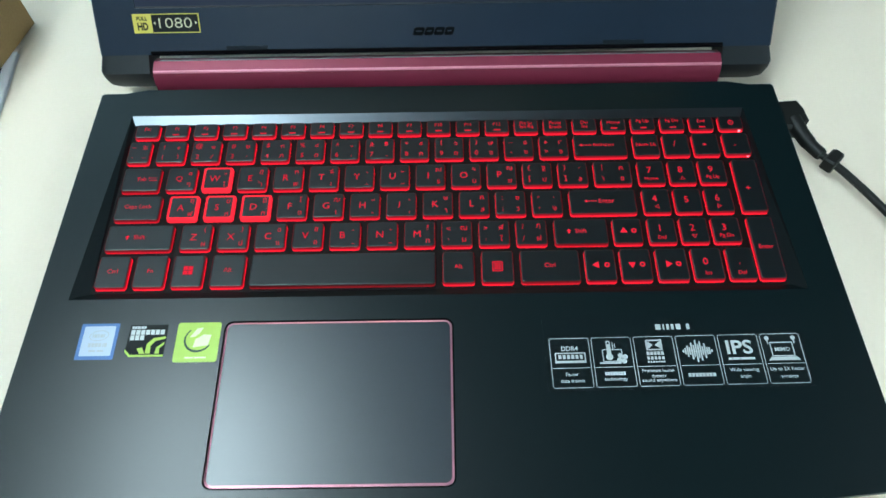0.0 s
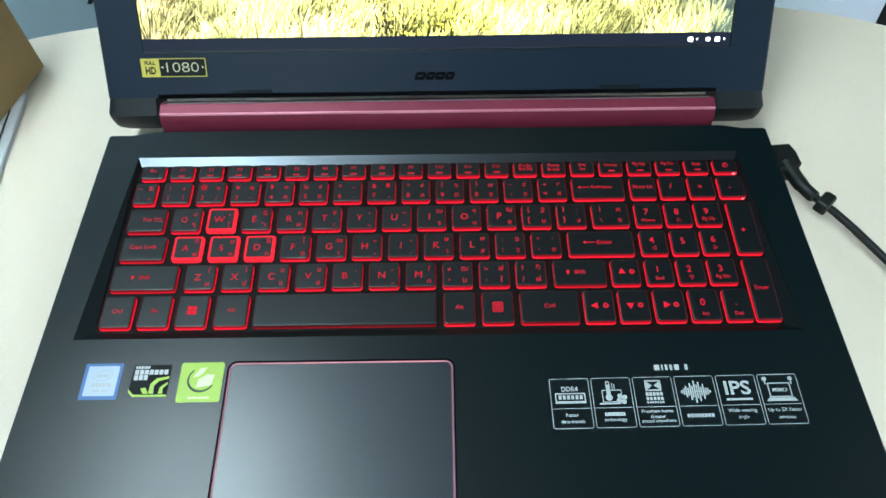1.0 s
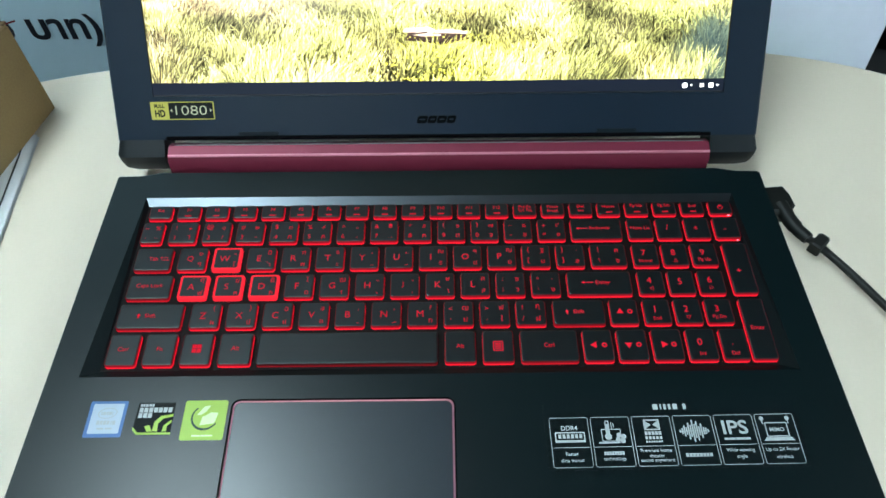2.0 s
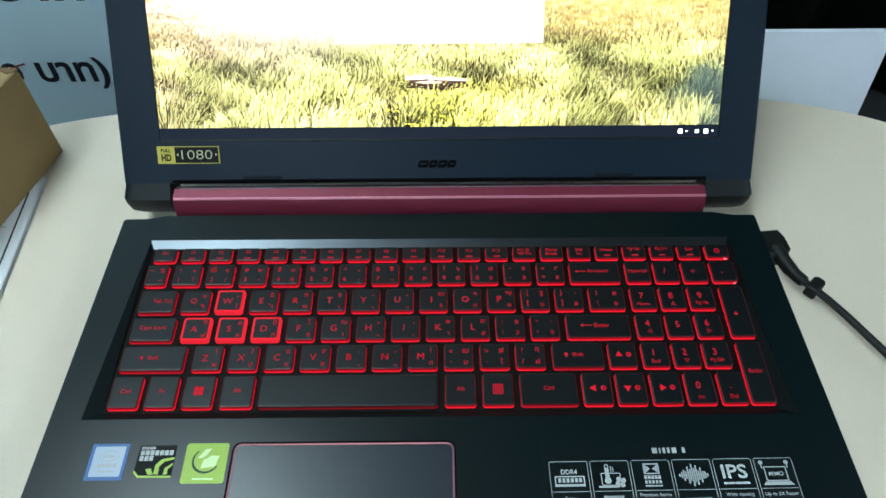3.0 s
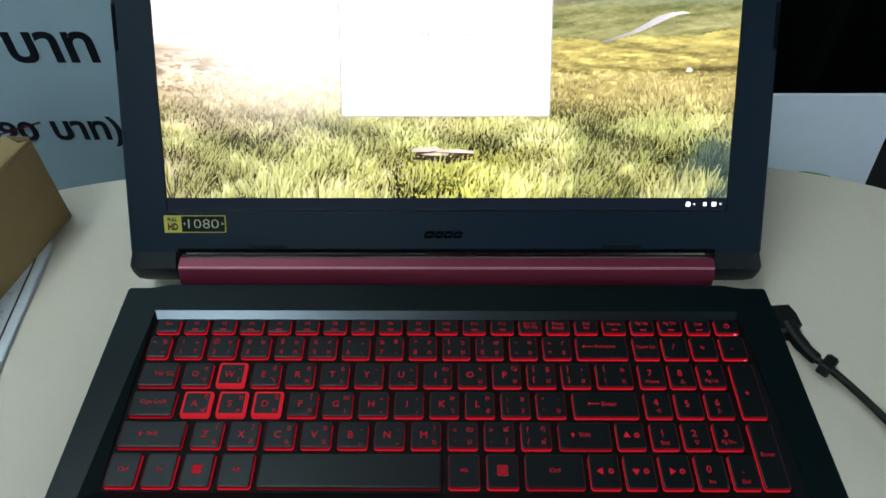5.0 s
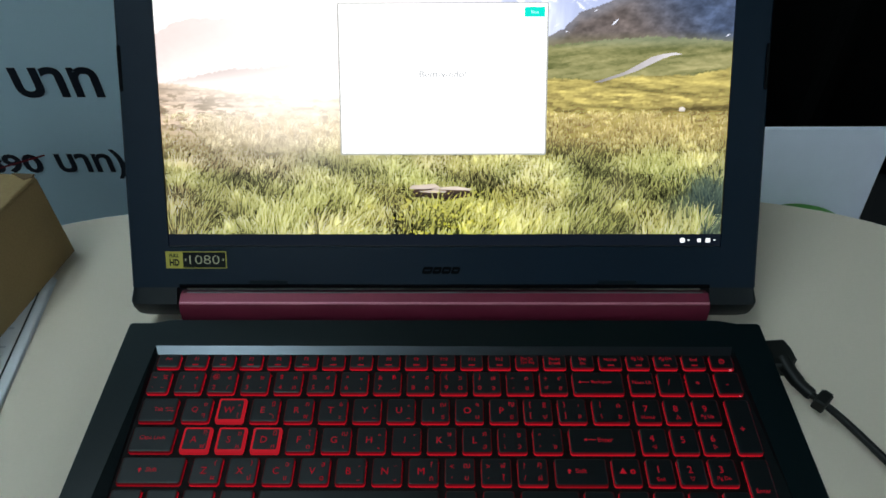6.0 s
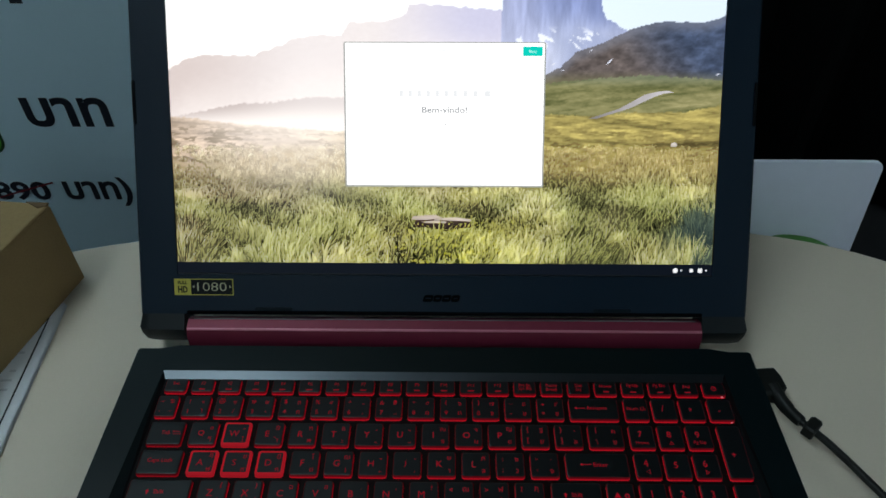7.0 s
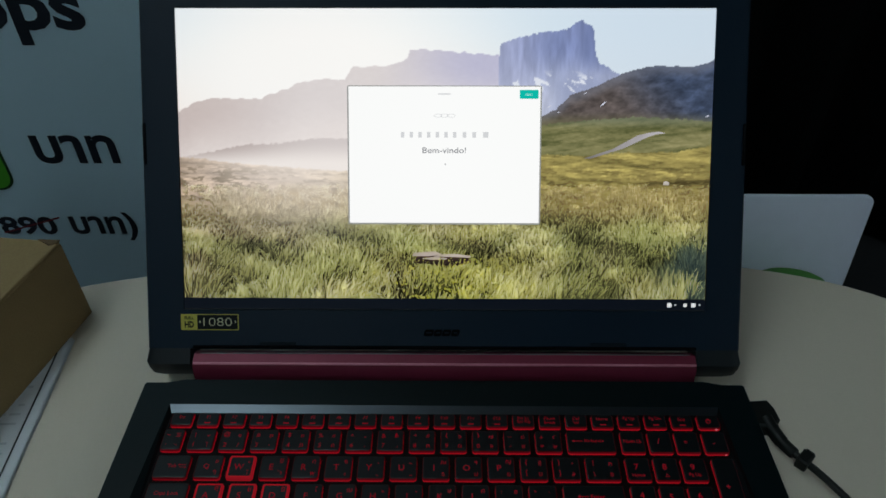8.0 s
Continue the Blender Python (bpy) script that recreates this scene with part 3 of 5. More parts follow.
# ---- lid ----
def lid():
    def outline(d=0.0):
        p = [(0.1958 - d, -0.0272), (0.1936 - d, 0.2010), (0.1900 - d, 0.2062 - d), (-0.1912 + d, 0.2062 - d), (-0.1948 + d, 0.2010), (-0.1972 + d, -0.0272)]
        return p
    hole = [(0.1724, -0.0010), (0.1724, 0.1944), (-0.1724, 0.1944), (-0.1724, -0.0010)]
    bm = bmesh.new()
    edges = []
    for lp in (outline(0.0012), hole):
        vs = ring(bm, lp, 0.0)
        edges += [bm.edges.new((vs[i], vs[(i + 1) % len(vs)])) for i in range(len(vs))]
    bmesh.ops.triangle_fill(bm, use_beauty=True, use_dissolve=False, edges=edges)
    a, b = ring(bm, hole, 0.00001), ring(bm, [(x * 0.998, y) for x, y in hole], -0.0011)
    bridge(bm, a, b)
    c, d = ring(bm, outline(0.0012), 0.00001), ring(bm, outline(), -0.0012)
    bridge(bm, c, d)
    bz = part("bezel", bm, M["bezel"], laptop, "dark blue-grey matt screen bezel", LID, smooth=False)
    part("back_cover", plate(outline()[::-1], -0.0075, -0.00125), M["shell"], laptop, "black lid back", LID)
    for x in (-0.1105, 0.1090):
        part("bumper", plate(rr(x - 0.0122, -0.0250, x + 0.0122, -0.0226, 0.0011), 0.0, 0.0008, 0.0003), M["bumper"], bz, "low black rubber bumper")
    bm = bmesh.new()
    x = -0.0138
    for w, h in ((0.0062, 0.0046), (0.0052, 0.0046), (0.0056, 0.0046), (0.0052, 0.0046)):      # maker's mark as plain slanted shapes

        def leaning(x0, y0, x1, y1, r):
            return [(px + 0.30 * (py + 0.0183), py) for px, py in rr(x0, y0, x1, y1, r, 3)]
        frame_ring(leaning(x, -0.0183, x + w, -0.0183 + h, 0.0012), leaning(x + 0.0013, -0.0163, x + w - 0.0013, -0.0155, 0.0003), 0.0001, 0.0006, bm)
        x += w + 0.0004
    part("maker_mark", bm, M["logo"], bz, "glossy black embossed mark", smooth=False)
    for x in (-0.1942, 0.1928):
        part("edge_pad", plate(rr(x - 0.0010, 0.0945, x + 0.0010, 0.1215, 0.0009), 0.0, 0.0011, 0.0004), M["rubber"], bz, "black rubber pad at the lid's edge")
    # resolution sticker
    st = part("resolution_sticker", plate(rr(-0.1747, -0.0148, -0.1363, -0.0040, 0.0003, 2), 0.0, 0.00012), M["st_yellow"], bz, "yellow and black full HD 1080 sticker", smooth=False)
    bm = bmesh.new()
    face(bm, ring(bm, [(-0.1638, -0.0143), (-0.1369, -0.0143), (-0.1369, -0.0045), (-0.1638, -0.0045)], 0.00018))
    part("black_field", bm, M["st_dark"], bz, smooth=False)
    bm = bmesh.new()
    word(bm, "FULL", -0.1692, -0.0077, 0.00024, width=0.0062, height=0.0022, heavy=0.04, align="c")
    word(bm, "HD", -0.1692, -0.0132, 0.00024, width=0.0062, height=0.0044, heavy=0.04, align="c")
    part("dark_lettering", bm, M["st_dark"], bz, smooth=False)
    bm = bmesh.new()
    word(bm, "1080", -0.1502, -0.0120, 0.00026, width=0.0190, height=0.0056, heavy=-0.012, align="c")
    for sx in (-1, 1):
        cx = -0.1502 + sx * 0.0120
        face(bm, ring(bm, [(cx - sx * 0.0006, -0.0102), (cx + sx * 0.0007, -0.0092), (cx - sx * 0.0006, -0.0082)], 0.00026))
    part("pale_lettering", bm, M["st_cream"], bz, smooth=False)
    # hinge lobes
    # section of the lobe and, for each point, where its outer end lies
    sec = [(0.2678, 0.0327, 0.1962), (0.2588, 0.0240, 0.1978), (0.2585, 0.0200, 0.1977), (0.2590, 0.0140, 0.1965), (0.2608, 0.0110, 0.1935), (0.2640, 0.0096, 0.1905),
           (0.2720, 0.0096, 0.1900), (0.2790, 0.0180, 0.1950), (0.2790, 0.0290, 0.1960)]
    for side in (-1, 1):
        bm = bmesh.new()
        last = None
        for k, pull in ((0.0, 1.0), (0.80, 1.0), (0.90, 0.97), (0.96, 0.90), (1.0, 0.74)):
            loop = [bm.verts.new((side * (0.1682 + (xo - 0.1682) * k) - 0.0008, 0.2690 + (y - 0.2690) * pull, 0.0235 + (zz - 0.0235) * pull)) for y, zz, xo in sec]
            if last:
                bridge(bm, last, loop)
            else:
                face(bm, loop)
            last = loop
        face(bm, last[::-1])
        part("hinge_cover", bm, M["lobe"], laptop, "dark grey rounded hinge cover")
    sec = [(0.2530, 0.0060), (0.2552, 0.0218), (0.2574, 0.0252), (0.2578, 0.0260), (0.2586, 0.0264), (0.2646, 0.0279), (0.2651, 0.0277), (0.2700, 0.0250), (0.2700, 0.0060)]
    hb = part("hinge_bar", extrude_x(sec, -0.1668, 0.1668), M["bar"], laptop, "dark red metal bar along the hinge")
    part("trim", extrude_x([(0.2648, 0.0278), (0.2649, 0.0281), (0.2653, 0.0282), (0.2655, 0.0278)], -0.1630, 0.1635), M["trim"], hb, "thin pale trim line", smooth=False)
    # thin added strip, the edge's highlight put into its pale colour
    part("edge_highlight", extrude_x([(0.2573, 0.0253), (0.2574, 0.0259), (0.2579, 0.0264), (0.2585, 0.0265), (0.2582, 0.0258)], -0.1666, 0.1666), M["ridge"], hb, "pale red strip painted as the edge's highlight", smooth=False)
    # solid black strip standing in for the shade between bar and lid
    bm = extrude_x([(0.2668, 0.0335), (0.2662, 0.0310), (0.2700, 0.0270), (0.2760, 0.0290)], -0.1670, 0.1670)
    part("hinge_shadow_strip", bm, M["gap"], laptop, "black strip painted as the shade under the lid", smooth=False)


lid()


# ---- display ----
def seen_through(m):
    """A thin dark film over the glowing layer: light that leaves it slantwise is weaker."""
    b = m.node_tree.nodes["Principled BSDF"]
    b.inputs["Coat Weight"].default_value = 1.0
    b.inputs["Coat Roughness"].default_value = 0.4
    b.inputs["Coat IOR"].default_value = 1.02
    b.inputs["Coat Tint"].default_value = (0.5, 0.5, 0.5, 1)
    b.inputs["Emission Strength"].default_value *= 2.0
    return m


def display():
    W, H, BAR = 0.1721, 0.1936, 0.0070
    e = SCREEN_POWER
    bm = bmesh.new()
    slab(bm, [(-W - 0.0003, -0.0008), (W + 0.0003, -0.0008), (W + 0.0003, H + 0.0006), (-W - 0.0003, H + 0.0006)], -0.0018, -0.0010)
    screen = part("display_panel", bm, glowing("panel_dark", srgb(5, 9, 16), srgb(5, 9, 16), e * 0.5, rest=0.5), laptop, "lit display showing a grassy mountain landscape", LID, smooth=False)
    z = [-0.00095]
    pale = seen_through(glowing("title_bar", srgb(216, 218, 220), srgb(216, 218, 220), e))

    def layer(name, bm, m, label=""):
        if m is not pale:
            seen_through(m)
        part(name, bm, m, screen, label, smooth=False)
        z[0] += 0.00003

    # the picture: sky, hills and meadow as one fine sheet of coloured points
    def lattice(seed, size=64):
        lat = np.random.default_rng(seed).random((size, size))

        def at(x, y):
            xi, yi = np.floor(x).astype(int), np.floor(y).astype(int)
            fx, fy = x - xi, y - yi
            fx, fy = fx * fx * (3 - 2 * fx), fy * fy * (3 - 2 * fy)
            a = lat[xi % size, yi % size] * (1 - fx) + lat[(xi + 1) % size, yi % size] * fx
            b = lat[xi % size, (yi + 1) % size] * (1 - fx) + lat[(xi + 1) % size, (yi + 1) % size] * fx
            return a * (1 - fy) + b * fy
        return at

    def cloudy(seed, x, y, octaves=4, gain=0.55):
        """Layered noise from 0 to 1 with its mean at a half."""
        total, weight, norm = 0.0, 1.0, 0.0
        for o in range(octaves):
            total = total + weight * lattice(seed + o)(x * 2 ** o + 17.3 * o, y * 2 ** o + 5.1 * o)
            norm += weight
            weight *= gain
        return np.clip(0.5 + (total / norm - 0.5) * 1.7, 0, 1)

    def ease(v, lo, hi):
        t = np.clip((v - lo) / (hi - lo), 0, 1)
        return t * t * (3 - 2 * t)

    def blend(a, b, t):
        a, b = np.asarray(a, float), np.asarray(b, float)
        return a + (b - a) * np.asarray(t)[..., None]

    def linear(c):
        c = np.clip(c, 0, 255) / 255
        return np.where(c <= 0.04, c / 12.92, ((c + 0.055) / 1.055) ** 2.4)

    def shown(name):
        """A display surface that glows in the colours of its points."""
        m = bpy.data.materials.new(name)
        m.use_nodes = True
        n, l = m.node_tree.nodes, m.node_tree.links
        b = n["Principled BSDF"]
        b.inputs["Base Color"].default_value = (0.01, 0.01, 0.01, 1)
        b.inputs["Roughness"].default_value = 0.45
        b.inputs["Specular IOR Level"].default_value = 0.0
        b.inputs["Emission Strength"].default_value = e
        at = n.new("ShaderNodeAttribute")
        at.attribute_name = "shade"
        l.new(at.outputs["Color"], b.inputs["Emission Color"])
        dim = n.new("ShaderNodeVectorMath")
        dim.operation = "SCALE"
        dim.inputs["Scale"].default_value = 0.10
        l.new(at.outputs["Color"], dim.inputs[0])
        l.new(dim.outputs["Vector"], b.inputs["Base Color"])
        return m

    picture = seen_through(shown("picture_pixels"))

    def coloured(name, v, f, rgb):
        me = bpy.data.meshes.new(name)
        me.from_pydata(v.tolist(), [], f)
        me.materials.append(picture)
        col = me.color_attributes.new("shade", "FLOAT_COLOR", "POINT")
        col.data.foreach_set("color", np.concatenate([linear(rgb), np.ones((len(rgb), 1))], 1).astype(np.float32).ravel())
        ob = new(name, me)
        ob.parent = screen
        return tagged(ob, kind="stuff")

    def ridge(x, pts, seed, size, fine=700):
        px, py = zip(*pts)
        return np.interp(x, px, py) + size * (cloudy(seed, x * fine + 50, x * 0 + 3.0, 3) - 0.5) * 2

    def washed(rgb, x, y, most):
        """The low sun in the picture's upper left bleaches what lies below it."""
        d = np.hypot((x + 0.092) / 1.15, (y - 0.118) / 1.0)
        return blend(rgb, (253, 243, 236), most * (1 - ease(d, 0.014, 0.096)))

    nx, ny = 500, 270
    X, Y = np.meshgrid(np.linspace(-W, W, nx + 1), np.linspace(BAR, H, ny + 1))
    grain = cloudy(3, X * 900 + 200, Y * 900, 3)
    art = blend((251, 236, 224), (224, 238, 245), ease(Y, 0.118, 0.185))
    art = blend(art, (211, 227, 241), 0.85 * ease(X, -0.03, 0.13))
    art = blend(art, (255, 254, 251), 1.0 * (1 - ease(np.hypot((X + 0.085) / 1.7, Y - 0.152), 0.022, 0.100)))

    def over(mask, rgb):
        art[mask] = np.broadcast_to(rgb, art.shape)[mask]

    far = ridge(X, [(-0.1743, 0.1275), (-0.1592, 0.1358), (-0.1410, 0.1373), (-0.1192, 0.1365), (-0.0973, 0.1452), (-0.0827, 0.1492), (-0.0639, 0.1485), (-0.0591, 0.1575),
                    (-0.0356, 0.1575), (-0.0240, 0.1618), (-0.0218, 0.1676), (0.0042, 0.1669), (0.0258, 0.1654), (0.0360, 0.1640), (0.0700, 0.1400), (0.0900, 0.1000)], 40, 0.0008, 230)
    c = blend((206, 193, 189), (224, 217, 216), ease(X, -0.17, -0.08))
    c = blend(c, (192, 191, 214), ease(X, -0.05, 0.025))
    c = blend(c, (240, 232, 228), 0.85 * ease(far - Y, 0.006, 0.046))
    over(Y < far, c + (grain[..., None] - 0.5) * 6)
    mesa = ridge(X, [(0.0344, 0.10), (0.0346, 0.1582), (0.0359, 0.1719), (0.0474, 0.1755), (0.0618, 0.1784), (0.0790, 0.1810), (0.0832, 0.1849), (0.0882, 0.1864), (0.0905, 0.1835),
                     (0.0948, 0.1820), (0.0966, 0.1647), (0.0989, 0.1596), (0.1128, 0.1524), (0.1238, 0.1474), (0.13, 0.10)], 50, 0.0006, 900)
    c = blend((203, 209, 230), (128, 141, 184), ease(Y, 0.132, 0.172))
    c = blend(c, (176, 182, 212), 0.7 * (1 - ease(X, 0.036, 0.075)))
    c = c * (0.91 + 0.18 * cloudy(60, X * 330, Y * 60, 4))[..., None]
    c = blend(c, (110, 124, 168), 0.5 * ease(X, 0.083, 0.093) * ease(Y, 0.15, 0.165))
    scree = cloudy(65, X * 150 + 9, Y * 260 + X * 120, 4)
    c = blend(c, (150, 160, 192), 0.8 * (1 - ease(Y, 0.145, 0.157 + 0.01 * (scree - 0.5))) * ease(X, 0.06, 0.08))
    c = blend(c, (226, 231, 242), ease(scree, 0.68, 0.80) * ease(Y, 0.132, 0.140) * (1 - ease(Y, 0.149, 0.156)))
    over((Y < mesa) & (X > 0.0344), c)
    low = ridge(X, [(-0.1753, 0.0986), (-0.1621, 0.1011), (-0.1419, 0.1047), (-0.1272, 0.1076), (-0.1053, 0.1084), (-0.0833, 0.1120), (-0.0614, 0.1112), (-0.0322, 0.1069), (0.0628, 0.1033)], 70, 0.0007, 800)
    c = blend((180, 166, 162), (214, 206, 204), ease(X, -0.165, -0.075))
    c = blend(c, (244, 237, 232), ease(0.1065 + 0.05 * (X + 0.10) * (X < -0.10) - Y, -0.004, 0.012))
    over((Y < low) & (X < 0.063), c)
    hill = ridge(X, [(0.0534, 0.1203), (0.0625, 0.1257), (0.0715, 0.1300), (0.0811, 0.1394), (0.0948, 0.1438), (0.1092, 0.1510), (0.1235, 0.1560), (0.1379, 0.1582), (0.1542, 0.1571),
                     (0.1650, 0.1589), (0.1732, 0.1622)], 80, 0.0004, 200)
    folds = cloudy(90, X * 130 + Y * 150, Y * 260 - X * 80, 5, 0.65)
    c = blend((92, 84, 82), (66, 78, 102), ease(X + (Y - 0.14), 0.10, 0.16)) * (0.72 + 0.52 * folds)[..., None]
    c = blend(c, (120, 124, 138), 0.55 * (1 - ease(hill - Y, 0.001, 0.009)))
    c = blend(c, (112, 108, 78), 0.75 * (1 - ease(Y, 0.119, 0.130)))
    over((Y < hill) & (X > 0.0534), c)
    slope = ridge(X, [(0.0516, 0.1177), (0.0698, 0.1214), (0.0989, 0.1239), (0.1243, 0.1257), (0.1498, 0.1243), (0.1724, 0.1228)], 100, 0.0006)
    swell = 0.62 * cloudy(110, X * 30, Y * 330 - X * 40, 4) + 0.38 * cloudy(115, X * 190, Y * 700, 4, 0.7)
    c = blend((70, 76, 42), (170, 162, 116), swell)
    c = blend(c, (112, 122, 106), 0.6 * ease(Y, 0.117, 0.125))
    over((Y < slope) & (X > 0.05), c)
    field = ridge(X, [(-0.1753, 0.0997), (-0.1567, 0.0982), (-0.1348, 0.0954), (-0.1056, 0.0932), (-0.0617, 0.0903), (0.0043, 0.0950), (0.0555, 0.1019), (0.0921, 0.1004), (0.1140, 0.1026),
                      (0.1505, 0.1033), (0.1730, 0.1076)], 120, 0.0005)
    streak = cloudy(130, X * 95, Y * 760 + X * 40, 5, 0.7)
    c = blend((186, 164, 142), (160, 147, 86), ease(X, -0.15, 0.07))
    c = c * (0.66 + 0.60 * streak)[..., None] * (0.86 + 0.28 * cloudy(135, X * 22, Y * 260 + X * 20, 3))[..., None]
    spots = cloudy(140, X * 170, Y * 620, 3)
    c = blend(c, (66, 56, 36), 0.62 * ease(spots, 0.54, 0.66) * (1 - ease(Y, 0.088, 0.098)) * (1 - 0.5 * ease(X, 0.03, 0.10)))
    c = blend(c, (58, 50, 30), 0.85 * np.exp(-((Y - 0.083 - 0.02 * (X - 0.14)) / 0.0022) ** 2) * ease(X, 0.105, 0.150) * (0.4 + 0.6 * ease(streak, 0.3, 0.6)))
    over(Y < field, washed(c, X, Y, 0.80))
    floor_edge = 0.073 + 0.012 * cloudy(150, X * 50, X * 0 + 2, 3)
    c = blend((40, 46, 24), (86, 82, 46), cloudy(160, X * 120, Y * 120, 3))
    c = blend(c, blend((184, 162, 124), (160, 142, 84), ease(X, -0.10, 0.04)), 0.85 * ease(Y, 0.046, 0.074))
    hold = ease(floor_edge - Y, 0.0, 0.012)
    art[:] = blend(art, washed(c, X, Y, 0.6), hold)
    ids = np.arange((nx + 1) * (ny + 1)).reshape(ny + 1, nx + 1)
    quads = np.stack([ids[:-1, :-1], ids[:-1, 1:], ids[1:, 1:], ids[1:, :-1]], -1).reshape(-1, 4).tolist()
    coloured("picture_landscape", np.stack([X, Y, X * 0 + z[0]], -1).reshape(-1, 3), quads, art.reshape(-1, 3))
    z[0] += 0.00003
    bm = bmesh.new()
    for cx, cy, ln, wd, a in ((0.1020, 0.1338, 0.0058, 0.0010, 0.75), (0.0905, 0.1405, 0.0032, 0.0005, 0.6), (0.0675, 0.1322, 0.0040, 0.0008, 0.6), (0.0735, 0.1285, 0.0024, 0.0005, 0.1),
                              (0.1690, 0.1262, 0.0030, 0.0008, 0.5)):
        dx, dy = math.cos(a), math.sin(a)
        face(bm, ring(bm, [(cx - dx * ln / 2, cy - dy * ln / 2), (cx + dy * wd * 0.6, cy - dx * wd * 0.6), (cx + dx * ln / 2, cy + dy * ln / 2), (cx - dy * wd * 0.6, cy + dx * wd * 0.6)], z[0]))
    layer("picture_snow_patch", bm, glowing("picture_patch", srgb(205, 209, 224), srgb(205, 209, 224), e))
    bm = bmesh.new()
    left = [(0.0900, 0.0990), (0.0985, 0.1017), (0.1085, 0.1050), (0.1174, 0.1098), (0.1246, 0.1138), (0.1319, 0.1156), (0.1384, 0.1163)]
    right = [(0.0950, 0.0990), (0.1035, 0.1017), (0.1150, 0.1052), (0.1245, 0.1096), (0.1310, 0.1127), (0.1363, 0.1145), (0.1428, 0.1152)]
    for i in range(len(left) - 1):
        face(bm, ring(bm, [left[i], right[i], right[i + 1], left[i + 1]], z[0]))
    layer("picture_road", bm, glowing("picture_road", srgb(118, 114, 112), srgb(190, 186, 190), e, "X", (0.09, 0.14), 200, 0.5))
    bm = bmesh.new()
    face(bm, ring(bm, [(0.1420, 0.0820), (0.1455, 0.0818), (0.1462, 0.0832), (0.1445, 0.0845), (0.1426, 0.0840)], z[0]))
    layer("picture_boulder", bm, glowing("picture_boulder", srgb(176, 168, 160), srgb(216, 210, 204), e, "Y", (0.0818, 0.0845)))

    # grass: fanned clumps of bent blades, far ones first
    def grass(name, clumps, each, y0, y1, size, seed, reach=W):
        g = np.random.default_rng(seed)
        cy = y1 + (y0 - y1) * g.random(clumps) ** 1.25
        cx = g.uniform(-reach, reach, clumps)
        near = np.clip((0.094 - cy) / 0.090, 0.05, 1.3)
        tall = g.uniform(0.55, 1.25, clumps) * (0.7 + 0.6 * cloudy(200, cx * 30, cy * 60, 2))
        tone = ease(cloudy(210, cx * 44 + 4, cy * 88, 3), 0.18, 0.82) * 0.8 + 0.2 * g.random(clumps)
        tone = np.where(g.random(clumps) < 0.16, tone * 0.25, tone)
        tone = tone + (0.72 - tone) * 0.65 * ease(cy, 0.036, 0.066)
        sway = 0.16 + 0.30 * (cloudy(220, cx * 14, cy * 30, 2) - 0.5)
        k = np.repeat(np.arange(clumps), each)
        q = g.normal(0, 1, len(k))
        y = cy[k] + near[k] * size * 0.10 * g.normal(0, 1, len(k))
        order = np.argsort(-y, kind="stable")
        k, q, y = k[order], q[order], y[order]
        n = len(k)
        x = cx[k] + near[k] * size * 0.24 * q
        h = near[k] * size * tall[k] * g.uniform(0.45, 1.1, n) * (1 - 0.10 * np.minimum(np.abs(q), 2.5))
        lean = (0.30 * q + sway[k] + g.normal(0, 0.22, n)) * h
        w = size * 0.0125 * near[k] * g.uniform(0.5, 1.6, n) + 0.00009
        zz = z[0] + 0.00006 * np.arange(n) / n
        v = np.zeros((n, 7, 3))
        bends = ((0.0, 1.0), (0.36, 0.95), (0.70, 0.65), (1.0, 0.0))
        for i, (b, wide) in enumerate(bends):
            bx, by = x + lean * b ** 1.7, y + h * (b - 0.10 * b * b * np.abs(lean) / h)
            for s, sign in ((0, -1), (1, 1)):
                if i < 3 or s == 0:
                    v[:, 2 * i + s, 0] = np.clip(bx + sign * w * wide, -W + 0.0004, W - 0.0004)
                    v[:, 2 * i + s, 1] = np.clip(by, 0.0002, None)
        v[:, :, 2] = zz[:, None]
        at = np.arange(n)[:, None] * 7
        quads = np.concatenate([at + [0, 1, 3, 2], at + [2, 3, 5, 4]], 1).reshape(-1, 2, 4)
        tips = at + [4, 5, 6]
        f = [t for a, b in zip(quads.tolist(), tips.tolist()) for t in (a[0], a[1], b)]
        # colours by place: warm and bleached to one side, yellow round the log, blue shade in the far corner
        tip = blend((212, 192, 140), (208, 202, 122), ease(x, -0.16, -0.05))
        tip = blend(tip, (204, 196, 138), 0.6 * ease(cloudy(230, x * 60, y * 90, 2), 0.4, 0.8))
        tip = blend(tip, (150, 158, 92), 0.6 * ease(cloudy(240, x * 22 + 8, y * 40, 2), 0.45, 0.75))
        glow = np.exp(-((x - 0.012) / 0.042) ** 2) * (1 - ease(y, 0.018, 0.040))
        tip = blend(tip, (206, 203, 100), 0.6 * glow)
        tip = blend(tip, blend((226, 206, 164), (206, 188, 118), ease(x, -0.10, 0.04)), ease(y, 0.042, 0.070))
        tip = tip * (0.24 + 0.95 * tone[k] + 1.15 * (g.random(n) - 0.42))[:, None]
        dim = ease(x, 0.125, 0.160) * (1 - ease(y, 0.024, 0.054))
        dim = dim * ease(cloudy(250, x * 60, y * 80, 3), 0.30, 0.62)
        tip = blend(tip, (46, 64, 68), 0.78 * dim)
        root = blend((14, 18, 9), (146, 128, 88), 0.85 * ease(y, 0.034, 0.074)) * (0.4 + 0.9 * tone[k])[:, None]
        root = blend(root, (70, 76, 22), 0.3 * glow)
        root = blend(root, (14, 24, 32), 0.7 * dim)
        steps = np.array([0.0, 0.0, 0.12, 0.12, 0.72, 0.72, 1.25])
